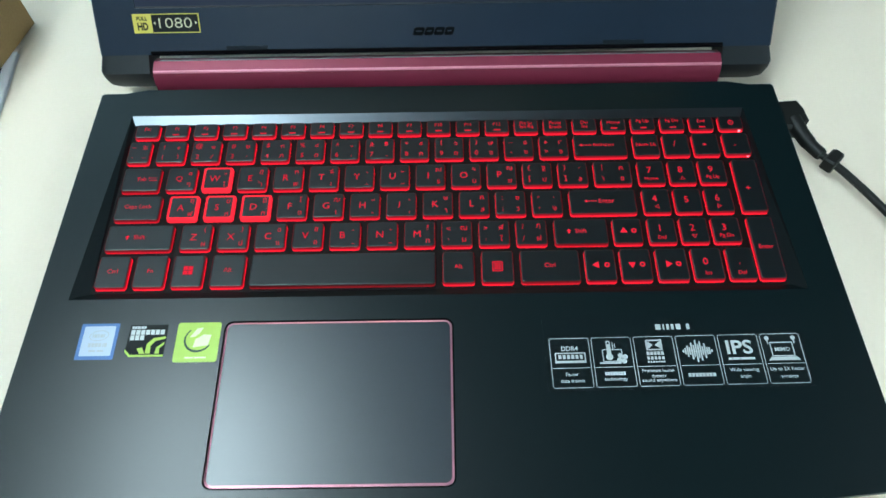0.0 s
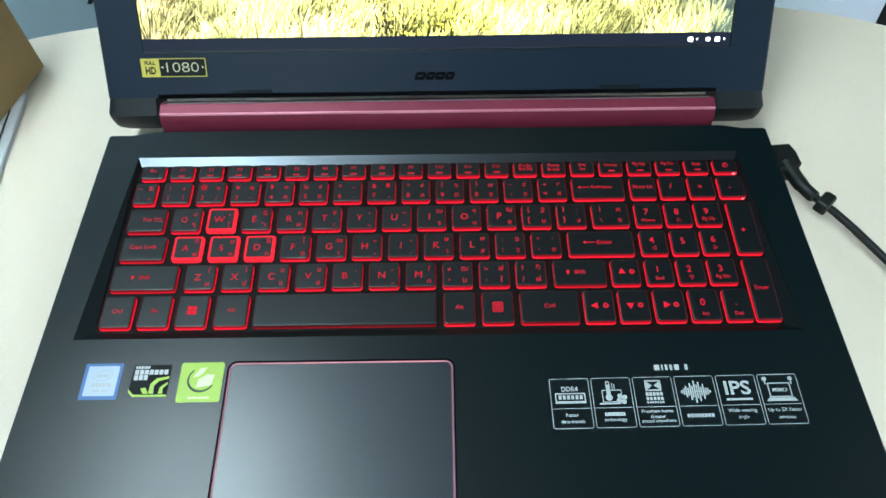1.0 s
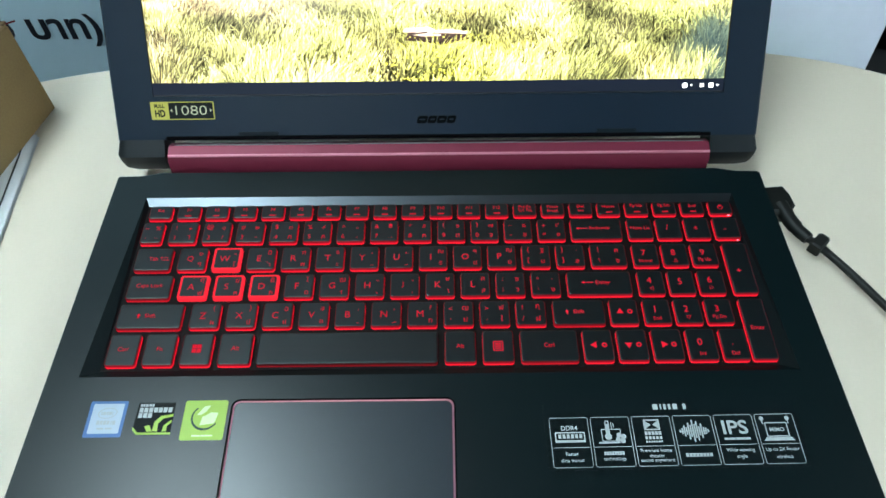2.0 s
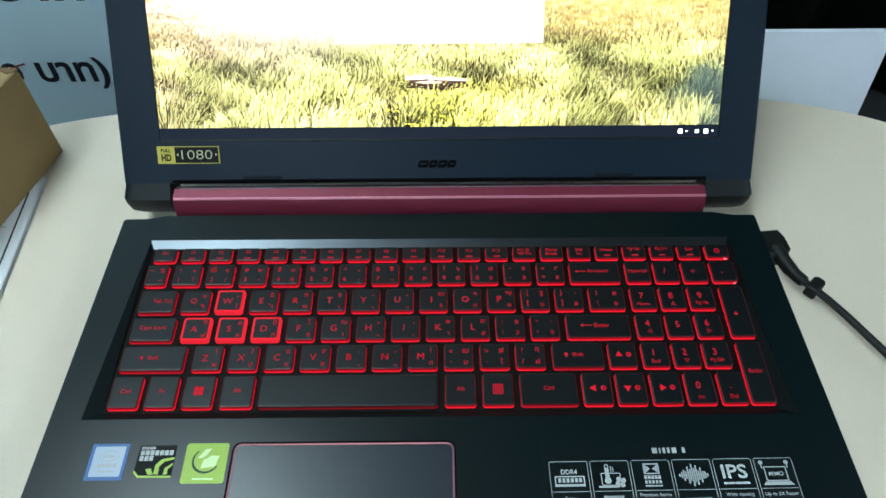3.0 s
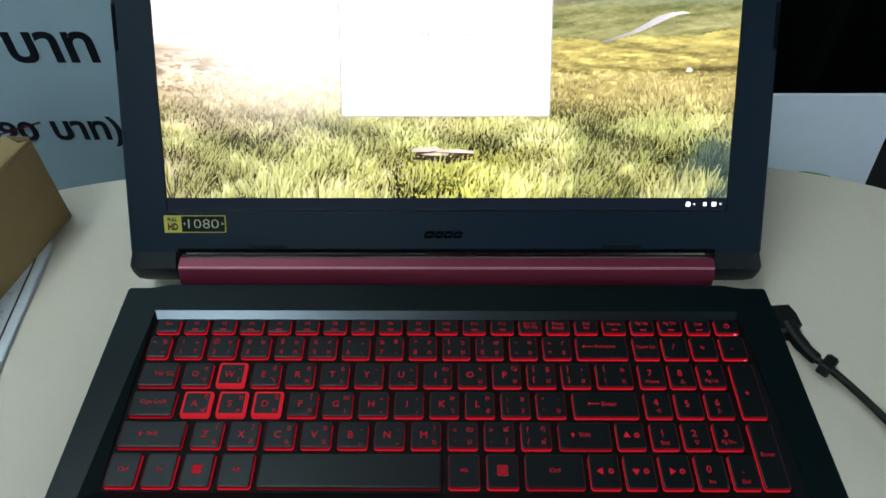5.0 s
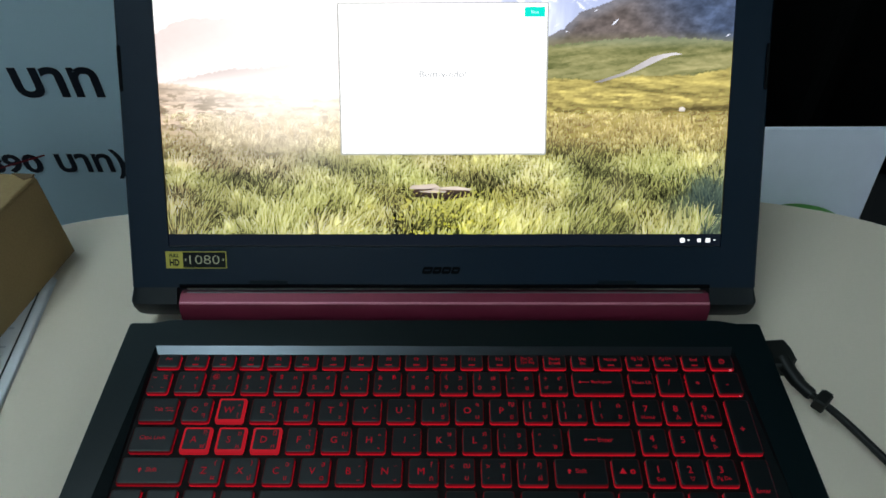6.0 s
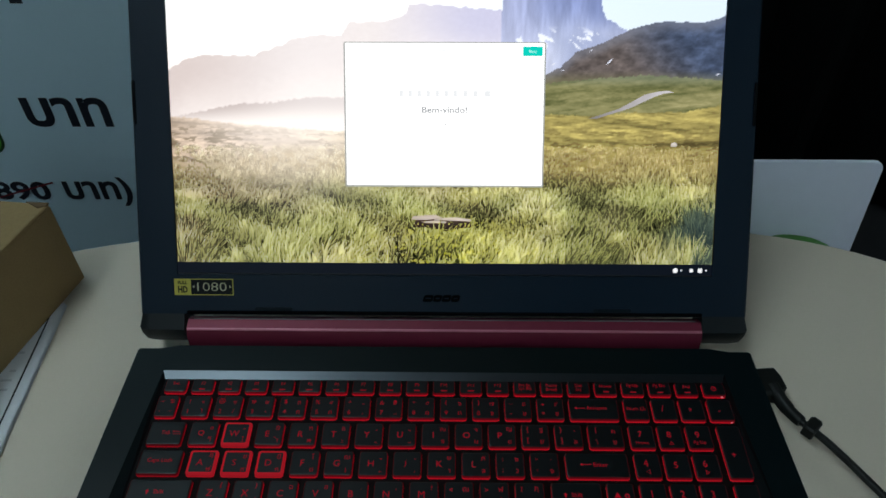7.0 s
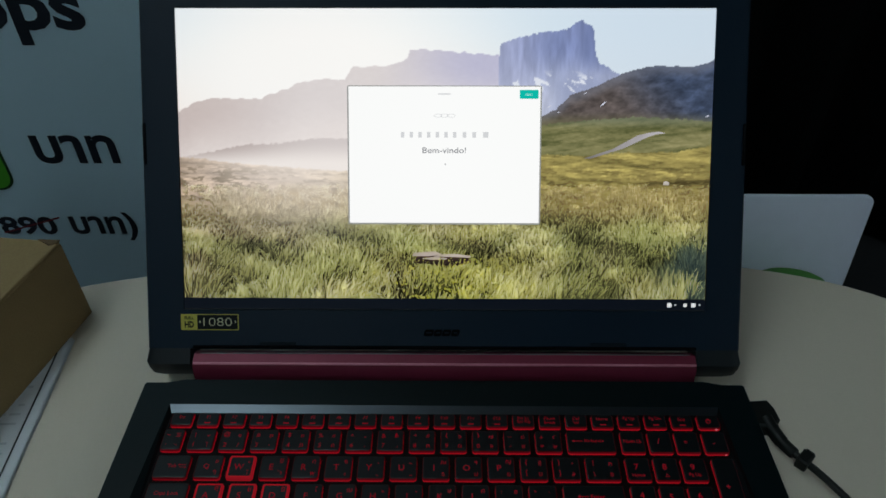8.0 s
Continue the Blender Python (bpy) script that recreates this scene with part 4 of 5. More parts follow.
        rgb = root[:, None, :] + (tip - root)[:, None, :] * steps[None, :, None]
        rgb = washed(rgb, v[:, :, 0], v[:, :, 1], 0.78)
        coloured(name, v.reshape(-1, 3), f, rgb.reshape(-1, 3))
        z[0] += 0.00007

    grass("picture_far_grass", 2300, 13, 0.036, 0.080, 0.0185, 5)
    grass("picture_near_grass", 2700, 23, -0.014, 0.050, 0.0190, 6)
    rng = random.Random(5)
    # old log: weathered planks over a dark hollow
    bm = bmesh.new()
    face(bm, ring(bm, [(-0.0195, 0.0302), (-0.0178, 0.0352), (-0.0067, 0.0366), (0.0165, 0.0350), (0.0178, 0.0306), (0.0100, 0.0292), (0.0044, 0.0268), (-0.0030, 0.0286), (-0.0100, 0.0298)], z[0]))
    layer("picture_log", bm, glowing("picture_log", srgb(12, 10, 12), srgb(74, 60, 52), e, "Y", (0.026, 0.040), 300, 1.0))
    bm = bmesh.new()
    for plank in ([(-0.0208, 0.0352), (-0.0198, 0.0372), (-0.0060, 0.0382), (-0.0010, 0.0362), (-0.0110, 0.0350)],
                  [(-0.0070, 0.0348), (-0.0030, 0.0360), (0.0080, 0.0366), (0.0172, 0.0352), (0.0165, 0.0342), (0.0050, 0.0346)],
                  [(-0.0150, 0.0336), (-0.0060, 0.0345), (0.0020, 0.0338), (0.0010, 0.0330), (-0.0090, 0.0328)]):
        face(bm, ring(bm, plank, z[0]))
    layer("picture_log_top", bm, glowing("picture_log_top", srgb(140, 124, 114), srgb(214, 200, 188), e, "X", (-0.06, 0.03), 420, 0.9, stretch=(0.5, 2.5, 1)))
    grass("picture_front_grass", 60, 14, -0.004, 0.0150, 0.0190, 8, 0.030)
    v, f = [], []
    for k in range(260):
        x, y = rng.gauss(0.006, 0.024), rng.uniform(0.006, 0.034)
        x = x if abs(x) < W else 0
        r = rng.uniform(0.0003, 0.0009) * (1.2 - y * 14)
        i = len(v)
        v += [(x + r * math.cos(a), y + r * math.sin(a) * 0.8, z[0] + 0.00002 * k / 260) for a in (0.3, 1.6, 2.8, 4.1, 5.3)]
        f.append(tuple(range(i, i + 5)))
    me = bpy.data.meshes.new("picture_flower_patch")
    me.from_pydata(v, [], f)
    me.materials.append(seen_through(glowing("picture_flower_patch", [srgb(118, 122, 34), srgb(186, 184, 48), srgb(232, 224, 96)], None, e, "Y", (-5.0, 5.0), island=0.9)))
    ob = new("picture_flower_patch", me)
    ob.parent = screen
    tagged(ob, kind="stuff")
    z[0] += 0.00004
    # task bar and status symbols
    bm = bmesh.new()
    face(bm, ring(bm, [(-W, 0.0), (W, 0.0), (W, BAR), (-W, BAR)], z[0]))
    layer("task_bar", bm, glowing("task_bar", srgb(7, 12, 22), srgb(7, 12, 22), e, rest=0.3), "dark strip with white status symbols")
    bm = bmesh.new()
    for cx, r in ((0.1487, 0.0015), (0.1590, 0.0011), (0.1645, 0.0014)):
        face(bm, ring(bm, rr(cx - r, 0.0030 - r * 0.95, cx + r, 0.0030 + r * 0.95, r * 0.7 if cx < 0.15 else r * 0.4), z[0]))
    for cx in (0.1525, 0.1685):
        face(bm, ring(bm, [(cx - 0.0008, 0.0035), (cx, 0.0025), (cx + 0.0008, 0.0035)], z[0]))
    layer("status_symbols", bm, glowing("status_symbols", srgb(235, 238, 240), srgb(235, 238, 240), e))
    # welcome window
    bm = bmesh.new()
    face(bm, ring(bm, rr(-0.0626, 0.0560, 0.0626, 0.1453, 0.001, 2), z[0]))
    layer("window_shadow", bm, glowing("window_shadow", srgb(150, 153, 150), srgb(150, 153, 150), e))
    bm = bmesh.new()
    face(bm, ring(bm, rr(-0.0617, 0.0570, 0.0617, 0.1447, 0.0004, 2), z[0]))
    layer("welcome_window", bm, glowing("welcome_window", srgb(252, 253, 252), srgb(252, 253, 252), e * 1.05), "white welcome window")
    bm = bmesh.new()
    face(bm, ring(bm, rr(0.0484, 0.1370, 0.0604, 0.1426, 0.0004, 2), z[0]))
    layer("button", bm, glowing("button", srgb(8, 190, 172), srgb(16, 198, 182), e), "teal button")
    bm = bmesh.new()
    word(bm, "Next", 0.0544, 0.1388, z[0], width=0.0046, height=0.0019, heavy=0.01, align="c")
    layer("button_word", bm, glowing("button_word", srgb(170, 230, 225), srgb(170, 230, 225), e))
    for x0, x1, count in ((-0.0280, 0.0078, 7), (0.0118, 0.0205, 2), (0.0250, 0.0285, 1)):
        bm = bmesh.new()
        bars(bm, x0, 0.1122, z[0], x1 - x0, 0.0036, [1] * count, gap=1.6)
        layer("title_bar", bm, pale, "pale grey title bars")
    bm = bmesh.new()
    for k in range(3):
        frame_ring([(-0.004 + k * 0.0042 + 0.0028 * math.cos(t * math.pi / 6), 0.1262 + 0.0012 * math.sin(t * math.pi / 6)) for t in range(12)],
                   [(-0.004 + k * 0.0042 + 0.0024 * math.cos(t * math.pi / 6), 0.1262 + 0.0009 * math.sin(t * math.pi / 6)) for t in range(12)], z[0] - 0.00001, z[0], bm)
    face(bm, ring(bm, [(-0.004, 0.1395), (0.004, 0.1395), (0.004, 0.1403), (-0.004, 0.1403)], z[0]))
    layer("title_mark", bm, pale, "pale grey looped mark")
    bm = bmesh.new()
    word(bm, "Bem-vindo!", 0.0, 0.1022, z[0], width=0.0282, height=0.0038, heavy=0.01, align="c")
    face(bm, ring(bm, rr(0.0003, 0.0948, 0.0011, 0.0956, 0.0002, 2), z[0]))
    layer("welcome_word", bm, glowing("welcome_word", srgb(142, 144, 148), srgb(142, 144, 148), e))


display()


# ---- stickers on the palm rest ----
def sticker(name, label, pts, mat):
    return part(name, plate(pts, DECK, DECK + 0.00012), mat, laptop, label, smooth=False)


def palm_stickers():
    z = DECK + 0.0002
    # blue sticker with a pale face
    s = sticker("blue_sticker", "blue square sticker with a pale shiny face", rr(-0.1719, 0.0797, -0.1537, 0.0982, 0.0006, 2), M["st_blue"])
    bm = bmesh.new()
    face(bm, ring(bm, rr(-0.1702, 0.0815, -0.1552, 0.0968, 0.0006, 2), z))
    part("pale_face", bm, M["st_pale"], s, smooth=False)
    bm = bmesh.new()
    o = [(-0.1625 + 0.0046 * math.cos(t * math.pi / 10) + 0.0006 * math.sin(t * math.pi / 10), 0.0919 + 0.0028 * math.sin(t * math.pi / 10)) for t in range(20)]
    i = [(-0.1625 + 0.0042 * math.cos(t * math.pi / 10) + 0.0006 * math.sin(t * math.pi / 10), 0.0919 + 0.0024 * math.sin(t * math.pi / 10)) for t in range(20)]
    frame_ring(o, i, z, z + 0.00005, bm)
    bars(bm, -0.1656, 0.0909, z + 0.00005, 0.0058, 0.0017, [0.5, 1, 0.7, 1, 0.4])
    bars(bm, -0.1668, 0.0860, z + 0.00005, 0.0090, 0.0021, [1, 1, 1, 1, 0.01, 0.4, 1])
    bars(bm, -0.1660, 0.0836, z + 0.00005, 0.0072, 0.0009, [1, 1])
    part("blue_print", bm, M["st_grey"], s, smooth=False)
    # black and lime sticker with a clipped corner
    p = [(-0.1302, 0.0808), (-0.1302, 0.0972), (-0.1482, 0.0972), (-0.1488, 0.0833), (-0.1464, 0.0808)]
    s = sticker("black_sticker", "black sticker with white print and lime stripes", p, M["st_dark"])
    bm = bmesh.new()
    bars(bm, -0.1474, 0.0951, z, 0.0068, 0.0014, [1, 1, 1, 0.4, 1, 1])
    bars(bm, -0.1474, 0.0921, z, 0.0160, 0.0025, [1, 1, 1, 1, 1, 1, 1])
    bars(bm, -0.1474, 0.0893, z, 0.0066, 0.0025, [1, 1, 1])
    part("white_print", bm, M["st_white"], s, smooth=False)
    bm = bmesh.new()
    face(bm, ring(bm, [(-0.1488, 0.0847), (-0.1488, 0.0833), (-0.1464, 0.0808), (-0.1302, 0.0808), (-0.1302, 0.0818), (-0.1460, 0.0819)], z))
    for claw in ([(-0.1391, 0.0825), (-0.1388, 0.0874), (-0.1361, 0.0902), (-0.1304, 0.0911), (-0.1304, 0.0899), (-0.1348, 0.0888), (-0.1369, 0.0864), (-0.1366, 0.0823)],
                 [(-0.1344, 0.0823), (-0.1340, 0.0855), (-0.1306, 0.0883), (-0.1306, 0.0869), (-0.1325, 0.0850), (-0.1323, 0.0823)],
                 [(-0.1433, 0.0850), (-0.1408, 0.0855), (-0.1391, 0.0823), (-0.1416, 0.0823)]):
        face(bm, ring(bm, claw, z + 0.00003))
    part("lime_stripes", bm, M["st_lime"], s, smooth=False)
    # lime sticker with a round mark
    s = sticker("lime_sticker", "lime green square sticker with a round leaf mark", rr(-0.1254, 0.0778, -0.1046, 0.0981, 0.0012), M["st_lime"])
    bm = bmesh.new()
    cx, cy = -0.1148, 0.0892
    arc = [(cx + 0.0068 * math.cos(radians(t)), cy + 0.0066 * math.sin(radians(t))) for t in range(130, 331, 20)]
    inn = [(cx + 0.0061 * math.cos(radians(t)) + 0.0002, cy + 0.0058 * math.sin(radians(t)) + 0.0003) for t in range(330, 129, -20)]
    face(bm, ring(bm, arc + inn, z))
    part("dark_arc", bm, M["dkgreen"], s, smooth=False)
    bm = bmesh.new()
    face(bm, ring(bm, [(cx - 0.0042, cy + 0.0012), (cx - 0.0010, cy + 0.0058), (cx + 0.0020, cy + 0.0062), (cx + 0.0002, cy + 0.0030), (cx - 0.0018, cy + 0.0014)], z + 0.00002))
    face(bm, ring(bm, [(cx - 0.0020, cy - 0.0040), (cx + 0.0050, cy - 0.0030), (cx + 0.0062, cy + 0.0024), (cx + 0.0024, cy + 0.0026), (cx + 0.0002, cy + 0.0010), (cx - 0.0012, cy + 0.0004)], z + 0.00002))
    bars(bm, cx - 0.0050, 0.0796, z + 0.00002, 0.0100, 0.0008, [3, 4])
    part("pale_leaves", bm, M["st_limep"], s, smooth=False)


palm_stickers()


def feature_sticker():
    """Clear film with six outlined feature squares."""
    turn = Matrix.Translation((0.0520, 0.0624, 0)) @ Matrix.Rotation(radians(0.55), 4, "Z")
    film = part("feature_sticker", plate(rr(-0.0022, -0.0012, 0.1205, 0.0360, 0.0005, 2), DECK, DECK + 0.0001), M["film"], laptop, "dark clear film printed with six white feature squares", turn, smooth=False)
    z = DECK + 0.00018
    bm = bmesh.new()
    bars(bm, 0.0514, 0.0280, z, 0.0120, 0.0028, [1.0, 0.3, 0.5, 0.5, 0.9], gap=0.4)
    bars(bm, 0.0662, 0.0280, z, 0.0014, 0.0028, [1])
    part("name_bars", bm, M["st_white"], film, "plain white bars", smooth=False)

    def rect(bm, x0, y0, x1, y1):
        face(bm, ring(bm, [(x0, y0), (x1, y0), (x1, y1), (x0, y1)], z))

    def hollow(bm, x0, y0, x1, y1, t, r=0.0004):
        frame_ring(rr(x0, y0, x1, y1, r, 2), rr(x0 + t, y0 + t, x1 - t, y1 - t, r * 0.6, 2), z - 0.00004, z, bm)

    def disc(bm, cx, cy, r, n=10):
        face(bm, ring(bm, [(cx + r * math.cos(2 * math.pi * k / n), cy + r * math.sin(2 * math.pi * k / n)) for k in range(n)], z))

    texts = [("Faster", "data transit"), ("#6.4", "technology"), ("Premium home", "theater", "sound anywhere"), ("#9.5",), ("Wide viewing", "angle"), ("Up to 2X Faster", "wireless")]
    for k in range(6):
        o = k * 0.0199
        bm = bmesh.new()
        hollow(bm, o, 0.0, o + 0.0188, 0.0247, 0.00028, 0.0011)
        rect(bm, o + 0.0006, 0.0096, o + 0.0182, 0.00985)
        c = o + 0.0094
        if k == 0:
            word(bm, "DDR4", c, 0.0182, z, width=0.0078, height=0.0024, heavy=0.02, align="c")
            hollow(bm, o + 0.0022, 0.0128, o + 0.0166, 0.0174, 0.0006)
            for j in range(6):
                rect(bm, o + 0.0038 + j * 0.0020, 0.0142, o + 0.0052 + j * 0.0020, 0.0163)
            rect(bm, o + 0.0022, 0.0122, o + 0.0166, 0.0132)
        elif k == 1:
            hollow(bm, o + 0.0068, 0.0152, o + 0.0088, 0.0230, 0.0005, 0.0009)
            rect(bm, o + 0.0073, 0.0158, o + 0.0083, 0.0212)
            disc(bm, o + 0.0078, 0.0148, 0.0017)
            hollow(bm, o + 0.0046, 0.0124, o + 0.0140, 0.0186, 0.0004)
            rect(bm, o + 0.0030, 0.0114, o + 0.0130, 0.0122)
            for a in range(4):
                disc(bm, o + 0.0137 + 0.0016 * math.cos(a * math.pi / 2 + 0.5), 0.0140 + 0.0016 * math.sin(a * math.pi / 2 + 0.5), 0.00125)
            for j in range(2):
                rect(bm, o + 0.0096 + j * 0.0010, 0.0185 + j * 0.0006, o + 0.0100 + j * 0.0010, 0.0220 - j * 0.0006)
        elif k == 2:
            hollow(bm, c - 0.0038, 0.0176, c + 0.0038, 0.0230, 0.0007, 0.0002)
            face(bm, ring(bm, [(c - 0.0034, 0.0180), (c - 0.0004, 0.0203), (c - 0.0034, 0.0226), (c - 0.0040, 0.0203)], z))
            face(bm, ring(bm, [(c + 0.0034, 0.0180), (c + 0.0040, 0.0203), (c + 0.0034, 0.0226), (c + 0.0004, 0.0203)], z))
            bars(bm, c - 0.0040, 0.0152, z, 0.0080, 0.0018, [1] * 5)
            bars(bm, c - 0.0040, 0.0130, z, 0.0080, 0.0016, [1] * 5, gap=0.4)
            bars(bm, c - 0.0040, 0.0115, z, 0.0080, 0.0009, [1] * 7, gap=0.4)
        elif k == 3:
            for j, h in enumerate((1.6, 3.4, 6.0, 4.2, 9.0, 6.4, 12.0, 7.6, 10.4, 5.0, 8.0, 4.0, 3.6, 1.4)):
                x = c - 0.0069 + j * 0.00102
                rect(bm, x, 0.0168 - h * 0.00046, x + 0.00072, 0.0168 + h * 0.00046)
            rect(bm, c - 0.0072, 0.0166, c + 0.0072, 0.0169)
        elif k == 4:
            word(bm, "IPS", c, 0.0148, z, width=0.0122, height=0.0070, heavy=0.02, align="c")
            bars(bm, c - 0.0062, 0.0120, z, 0.0124, 0.0011, [2, 4, 8])
        else:
            hollow(bm, c - 0.0054, 0.0132, c + 0.0054, 0.0204, 0.0005)
            word(bm, "MIMO", c, 0.0158, z, width=0.0070, height=0.0020, heavy=0.02, align="c")
            face(bm, ring(bm, [(c - 0.0074, 0.0112), (c + 0.0074, 0.0112), (c + 0.0060, 0.0130), (c - 0.0060, 0.0130)], z))
            for sx in (-1, 1):
                rect(bm, c + sx * 0.0062 - 0.0003, 0.0196, c + sx * 0.0062 + 0.0003, 0.0222)
                disc(bm, c + sx * 0.0062, 0.0224, 0.0011)
        lines = texts[k]
        for j, line in enumerate(lines):
            y = 0.0050 + ((len(lines) - 1) / 2 - j) * (0.0031 if len(lines) < 3 else 0.0026) - 0.0008
            if line[0] == "#":
                bars(bm, c - float(line[1:]) * 0.0005 - 0.0015, y, z, float(line[1:]) * 0.001 + 0.003, 0.0017, [1] * 8, gap=0.2)
            else:
                gw, gh = GLYPHS[line, 0.01][2:]
                word(bm, line, c, y, z, width=min(gw * 0.0024, 0.0172), height=gh * 0.0024, heavy=0.01, align="c")
        part("feature_square", bm, M["st_white"], film, "white outlined symbol with small print", smooth=False)


feature_sticker()


# ---- charger ----
def charger():
    root = thing("charger_cable", "black angled charger plug and cable lying on the table", "cable")
    pts = [(0.1930, 0.2372), (0.2098, 0.2385), (0.2125, 0.2320), (0.2135, 0.2232), (0.2090, 0.2172), (0.1930, 0.2182)]
    part("plug", plate(pts, 0.0065, 0.0165, 0.0016), M["cable"], root, "square black plug body")
    part("strain_relief", tube(smooth_line([(0.2050, 0.2250, 0.0138), (0.2072, 0.2160, 0.0134), (0.2102, 0.2070, 0.0136), (0.2145, 0.1990, 0.0140)], 6),
                               [0.0046] * 6 + [0.0043] * 6 + [0.0038] * 6 + [0.0034]), M["cable"], root)
    part("cord", tube(smooth_line([(0.2130, 0.2010, 0.0140), (0.2190, 0.1945, 0.0135), (0.2260, 0.1870, 0.0120), (0.2333, 0.1749, 0.0120), (0.2445, 0.1560, 0.0110), (0.2627, 0.1245, 0.0100), (0.2901, 0.0828, 0.0085), (0.3269, 0.0193, 0.0060), (0.3800, -0.1000, 0.0026)], 8), 0.0023), M["cable"], root, "thin black round cord")
    m = Matrix.Translation((0.2185, 0.1945, 0.0138)) @ Matrix.Rotation(radians(-47), 4, "Z")
    bm = plate(rr(-0.0036, -0.0042, 0.0036, 0.0064, 0.0012, 2), -0.0040, 0.0040, 0.0010)
    part("cable_tie", bm, M["cable"], root, "black strap fastener round the cord", m)
    bm = plate(rr(-0.0026, 0.0060, 0.0026, 0.0080, 0.0006, 2), -0.0026, 0.0026, 0.0005)
    part("strap_end", bm, M["cable"], root, "", m)


charger()


# ---- cardboard box on papers ----
def papers():
    # corner nearest the laptop, and the direction of its long edge
    for k, (dx, dz, turn) in enumerate(((-0.0040, 0.0, 2.4), (-0.0052, 0.0009, 3.0), (-0.0045, 0.0018, 2.4))):
        m = Matrix.Translation((-0.2655 + dx, 0.3000, dz + 0.0002)) @ Matrix.Rotation(radians(turn), 4, "Z")
        bm = bmesh.new()
        nx, ny = 12, 16
        w, h = 0.210, 0.297

        def put(i, j, up):
            x, y = -w + w * i / nx, -h + h * j / ny
            return bm.verts.new((x, y, up + 0.0002 * (1 + noise.noise((x * 20, y * 20, k * 5.0)))))
        for up, flip in ((0.0007, False), (0.0001, True)):
            g = [[put(i, j, up) for i in range(nx + 1)] for j in range(ny + 1)]
            for j in range(ny):
                for i in range(nx):
                    q = (g[j][i], g[j][i + 1], g[j + 1][i + 1], g[j + 1][i])
                    face(bm, q[::-1] if flip else q)
        sheet = single("paper_sheet", bm, M["paper"], "white printed paper sheet with a black border line", "paper", group="papers under the box")
        sheet.matrix_basis = m
        if k == 2:
            bm = bmesh.new()
            x0, y0, x1, y1 = -0.203, -0.290, -0.0062, -0.0140
            frame_ring([(x0, y0), (x1, y0), (x1, y1), (x0, y1)], [(x0 + 0.0011, y0 + 0.0011), (x1 - 0.0011, y0 + 0.0011), (x1 - 0.0011, y1 - 0.0011), (x0 + 0.0011, y1 - 0.0011)], 0.0012, 0.00135, bm)
            part("border_line", bm, M["ink"], sheet, "black border line", smooth=False)
            bm = bmesh.new()
            rng = random.Random(3)
            for j in range(34):
                y = -0.030 - j * 0.0075
                x = -0.0120
                while x > -0.19:
                    wd = rng.uniform(0.004, 0.014)
                    if rng.random() < 0.72:
                        face(bm, ring(bm, [(x - wd, y), (x, y), (x, y + 0.0017), (x - wd, y + 0.0017)], 0.00135))
                    x -= wd + 0.0022
            part("print_lines", bm, M["print"], sheet, "grey unreadable print as bars", smooth=False)


papers()


def carton():
    root = thing("cardboard_box", "closed brown kraft cardboard box lying on papers", "box")
    root.matrix_basis = Matrix.Translation((-0.2655, 0.3265, 0.0030)) @ Matrix.Rotation(radians(-15.0), 4, "Z")
    L, Wd, Hh = 0.30, 0.22, 0.0685
    bm = plate(rr(-Wd, -L, 0.0, 0.0, 0.0012, 3), 0.0, Hh, 0.0010)
    for v in bm.verts:
        v.co.x += 0.0008 * noise.noise((v.co.y * 9, v.co.z * 9, 1.0))
    part("carton_body", bm, M["kraft"], root)
    # two top flaps that meet along the length, slightly lifted
    seam = -Wd * 0.5
    part("top_flap", plate(rr(seam + 0.0008, -L + 0.0008, -0.0004, -0.0004, 0.001, 2), Hh + 0.0002, Hh + 0.0022, 0.0008), M["kraft"], root, "brown top flap")
    part("top_flap", plate(rr(-Wd + 0.0004, -L + 0.0008, seam - 0.0008, -0.0004, 0.001, 2), Hh + 0.0002, Hh + 0.0026, 0.0008), M["kraft"], root, "brown top flap")
    part("corner_tab", plate([(-0.0160, -0.0004), (-0.0040, -0.0060), (-0.0004, -0.0030), (-0.0006, 0.0004)], Hh + 0.0016, Hh + 0.0028, 0.0004), M["kraft_in"], root, "dark torn corner tab")
    for ob in root.children:
        for v in ob.data.vertices:
            v.co.y += 0.16 * v.co.x


carton()


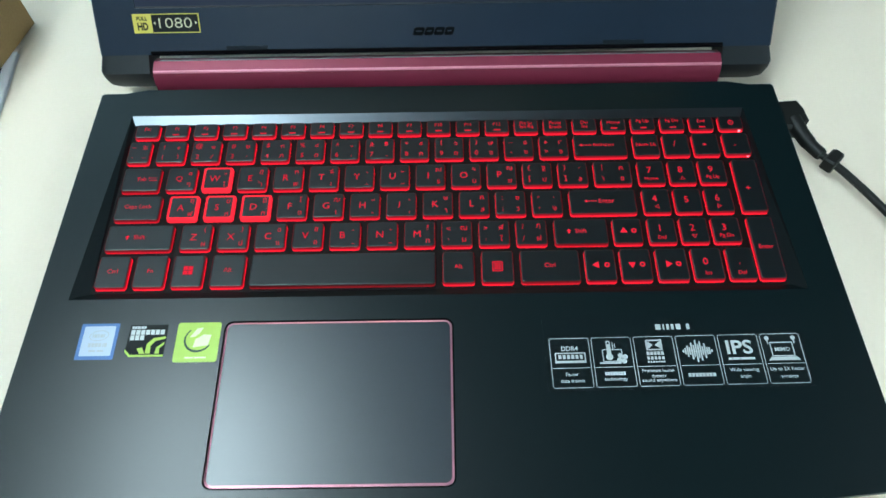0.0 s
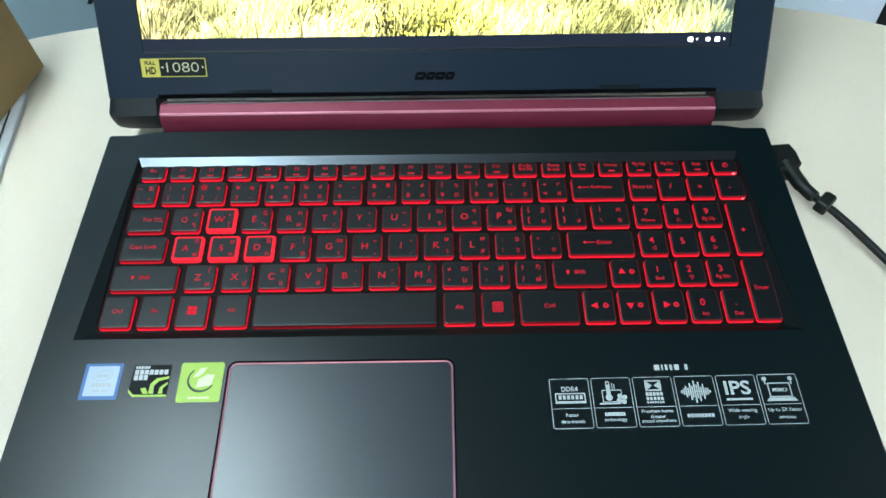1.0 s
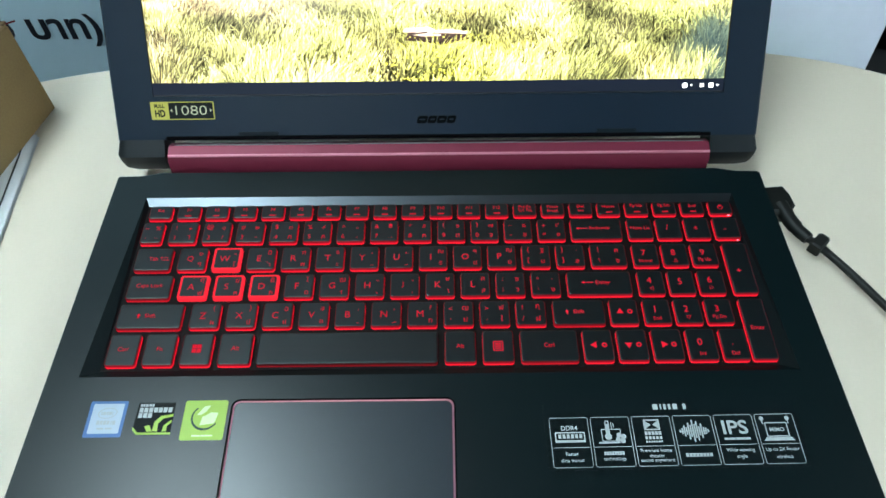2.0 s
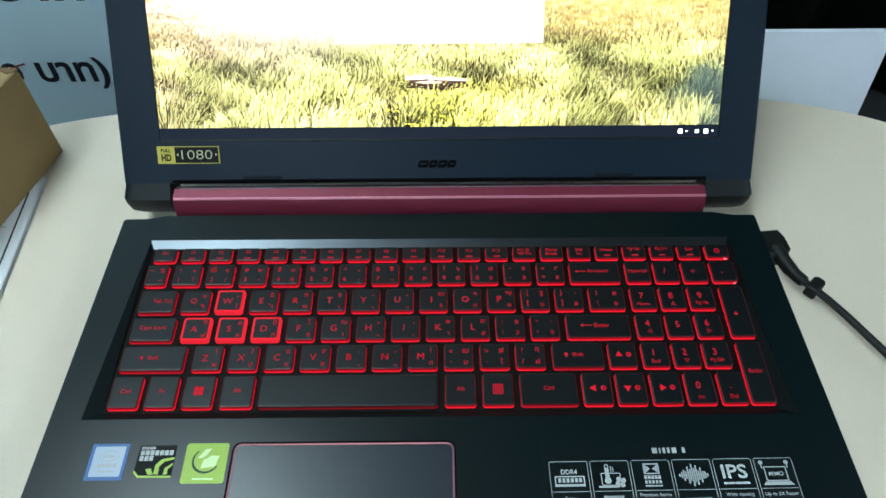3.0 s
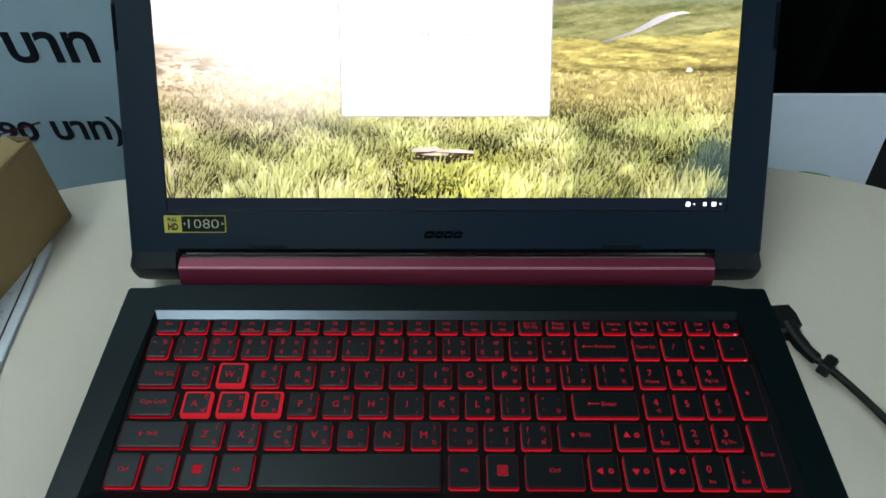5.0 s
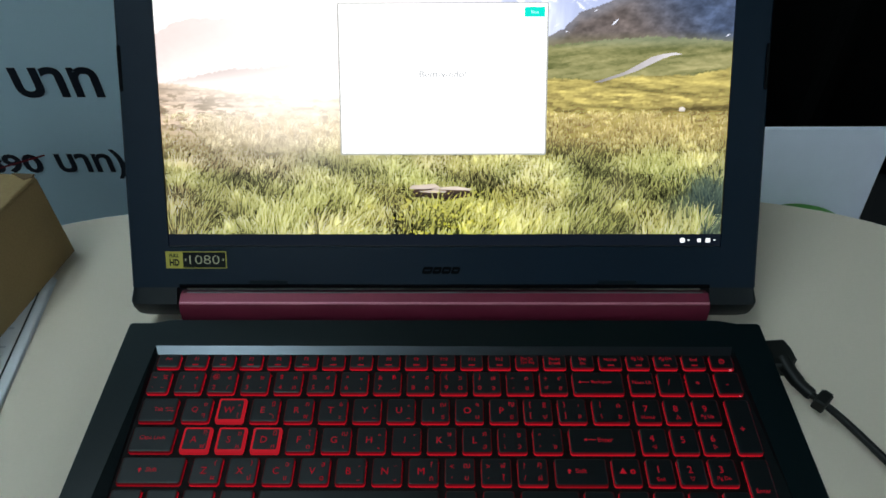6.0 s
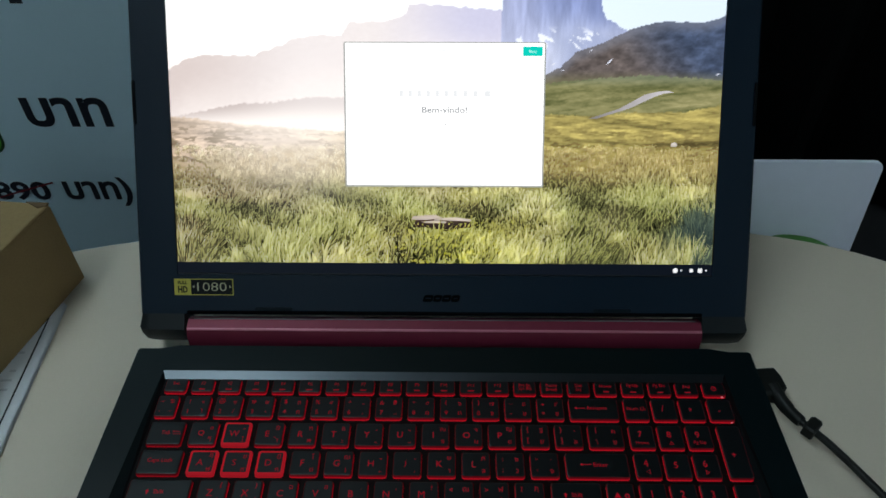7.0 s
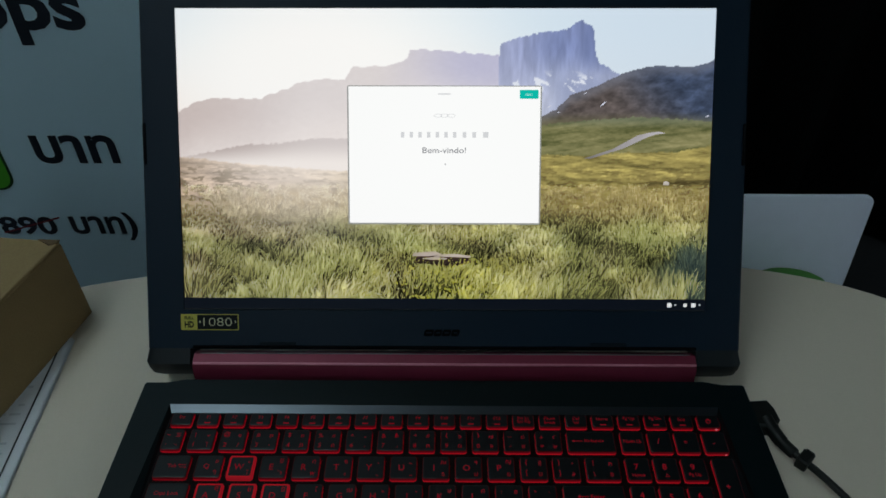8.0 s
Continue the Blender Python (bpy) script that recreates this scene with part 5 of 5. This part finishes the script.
# ---- poster stand behind the table ----
def poster():
    y = 0.615
    root = thing("poster_board", "pale blue-white standing price board with dark lettering", "sign", at=(0, y, FLOOR))
    up = Matrix.Translation((0, 0, -FLOOR)) @ Matrix.Rotation(radians(90), 4, "X")
    part("board", plate(rr(-1.05, FLOOR + 0.02, -0.12, 0.62, 0.004, 2), -0.012, 0.0), M["board"], root, "", up)
    for w, x, z, width, height, side in (("บาท", -0.4512, -0.0645, 0.0912, 0.0372, "l"), ("890", -0.5312, -0.1685, 0.0672, 0.0280, "l"),
                                         ("บาท)", -0.4465, -0.1768, 0.0782, 0.0430, "l"), ("ops", -0.3455, 0.0765, 0.118, 0.0520, "r")):
        bm = bmesh.new()
        word(bm, w, x, z, 0.0006, width=width, height=height, heavy=0.03, align=side)
        part("printed_word", bm, M["letter"], root, "dark navy printed word", up, smooth=False)

    def stroke(x0, z0, x1, z1, r, h):
        d = Vector((x1 - x0, z1 - z0)).normalized()
        a = math.atan2(d.y, d.x)
        p = [(x1 + r * math.cos(a + t), z1 + r * math.sin(a + t)) for t in [radians(q) for q in range(-90, 91, 15)]]
        p += [(x0 + r * math.cos(a + t), z0 + r * math.sin(a + t)) for t in [radians(q) for q in range(90, 271, 15)]]
        b = bmesh.new()
        face(b, ring(b, p, h))
        return b
    part("green_outline", stroke(-0.509, -0.081, -0.509, 0.05, 0.0205, 0.0006), M["dkgreen"], root, "dark outline", up, smooth=False)
    part("green_stroke", stroke(-0.509, -0.081, -0.509, 0.05, 0.0175, 0.0010), M["green"], root, "bright green numeral stroke", up, smooth=False)
    bm = bmesh.new()
    face(bm, ring(bm, [(-0.530, -0.1660), (-0.4560, -0.1425), (-0.4560, -0.1402), (-0.530, -0.1637)], 0.0012))
    part("strike_line", bm, M["redline"], root, "thin red strike line", up, smooth=False)
    for x in (-0.95, -0.22):
        part("foot", box(bmesh.new(), x - 0.03, -0.02, 0.0, x + 0.03, 0.22, 0.02), M["chrome"], root, "grey steel foot", smooth=False)


poster()


# ---- chair and dark curtain behind the table ----
def chair():
    y = 0.58
    root = thing("white_chair", "white plastic chair with a rounded backrest", "chair", at=(0.32, y, FLOOR))
    up = Matrix.Translation((0, 0.046, -FLOOR)) @ Matrix.Rotation(radians(72), 4, "X")   # leans back
    top, low = -0.0970, -0.2229
    half_t, half_b = 0.1545, 0.1430

    def outline():
        p = []
        for cx, cz, a in ((half_t - 0.010, top - 0.010, 0), (-half_t + 0.010, top - 0.010, 90), (-half_b + 0.022, low + 0.022, 180), (half_b - 0.022, low + 0.022, 270)):
            r = 0.010 if a < 180 else 0.022
            p += [(cx + r * math.cos(radians(a + q)), cz + r * math.sin(radians(a + q))) for q in (0, 22, 45, 68, 90)]
        return p
    part("backrest", plate(outline(), -0.005, 0.0, 0.0015), M["chair"], root, "glossy white backrest", up)
    part("seat", plate(rr(-0.2, -0.19, 0.2, -0.005, 0.03), 0.43, 0.45, 0.004), M["chair"], root)
    for sx in (-1, 1):
        part("back_post", tube([(sx * 0.10, -0.0505, 0.40), (sx * 0.10, 0.0145, 0.60)], 0.010), M["rubber"], root, "black steel post")
        for yy in (-0.17, -0.02):
            part("leg", tube([(sx * 0.18, yy, 0.0), (sx * 0.17, yy, 0.432)], 0.011), M["rubber"], root, "black steel leg")


chair()


def cushion():
    bm = bmesh.new()
    bmesh.ops.create_uvsphere(bm, u_segments=32, v_segments=16, radius=1.0)
    for v in bm.verts:
        v.co = Vector((v.co.x * 0.075, v.co.y * 0.032, v.co.z * 0.085 if v.co.z > 0 else v.co.z * 0.048))
        v.co += 0.004 * noise.noise_vector(v.co * 22)
    ob = single("green_bag", bm, M["cushion"], "soft green cloth bag on the chair seat", "bag")
    ob.location = (0.362, 0.515, -0.216)


cushion()


def curtain():
    bm = bmesh.new()
    n = 90
    rows = []
    for z in (FLOOR + 0.01, 0.2, 1.0, CEIL - 0.35):
        rows.append([bm.verts.new((-0.35 + 2.9 * i / n, 1.25 + 0.03 * math.sin(i * 1.1) + 0.01 * math.sin(i * 0.37), z)) for i in range(n + 1)])
    for a, b in zip(rows, rows[1:]):
        for i in range(n):
            face(bm, (a[i], a[i + 1], b[i + 1], b[i]))
    ob = single("curtain", bm, M["curtain"], "black cloth curtain hanging behind the table", "curtain")
    so = ob.modifiers.new("thickness", "SOLIDIFY")
    so.thickness = 0.003


curtain()
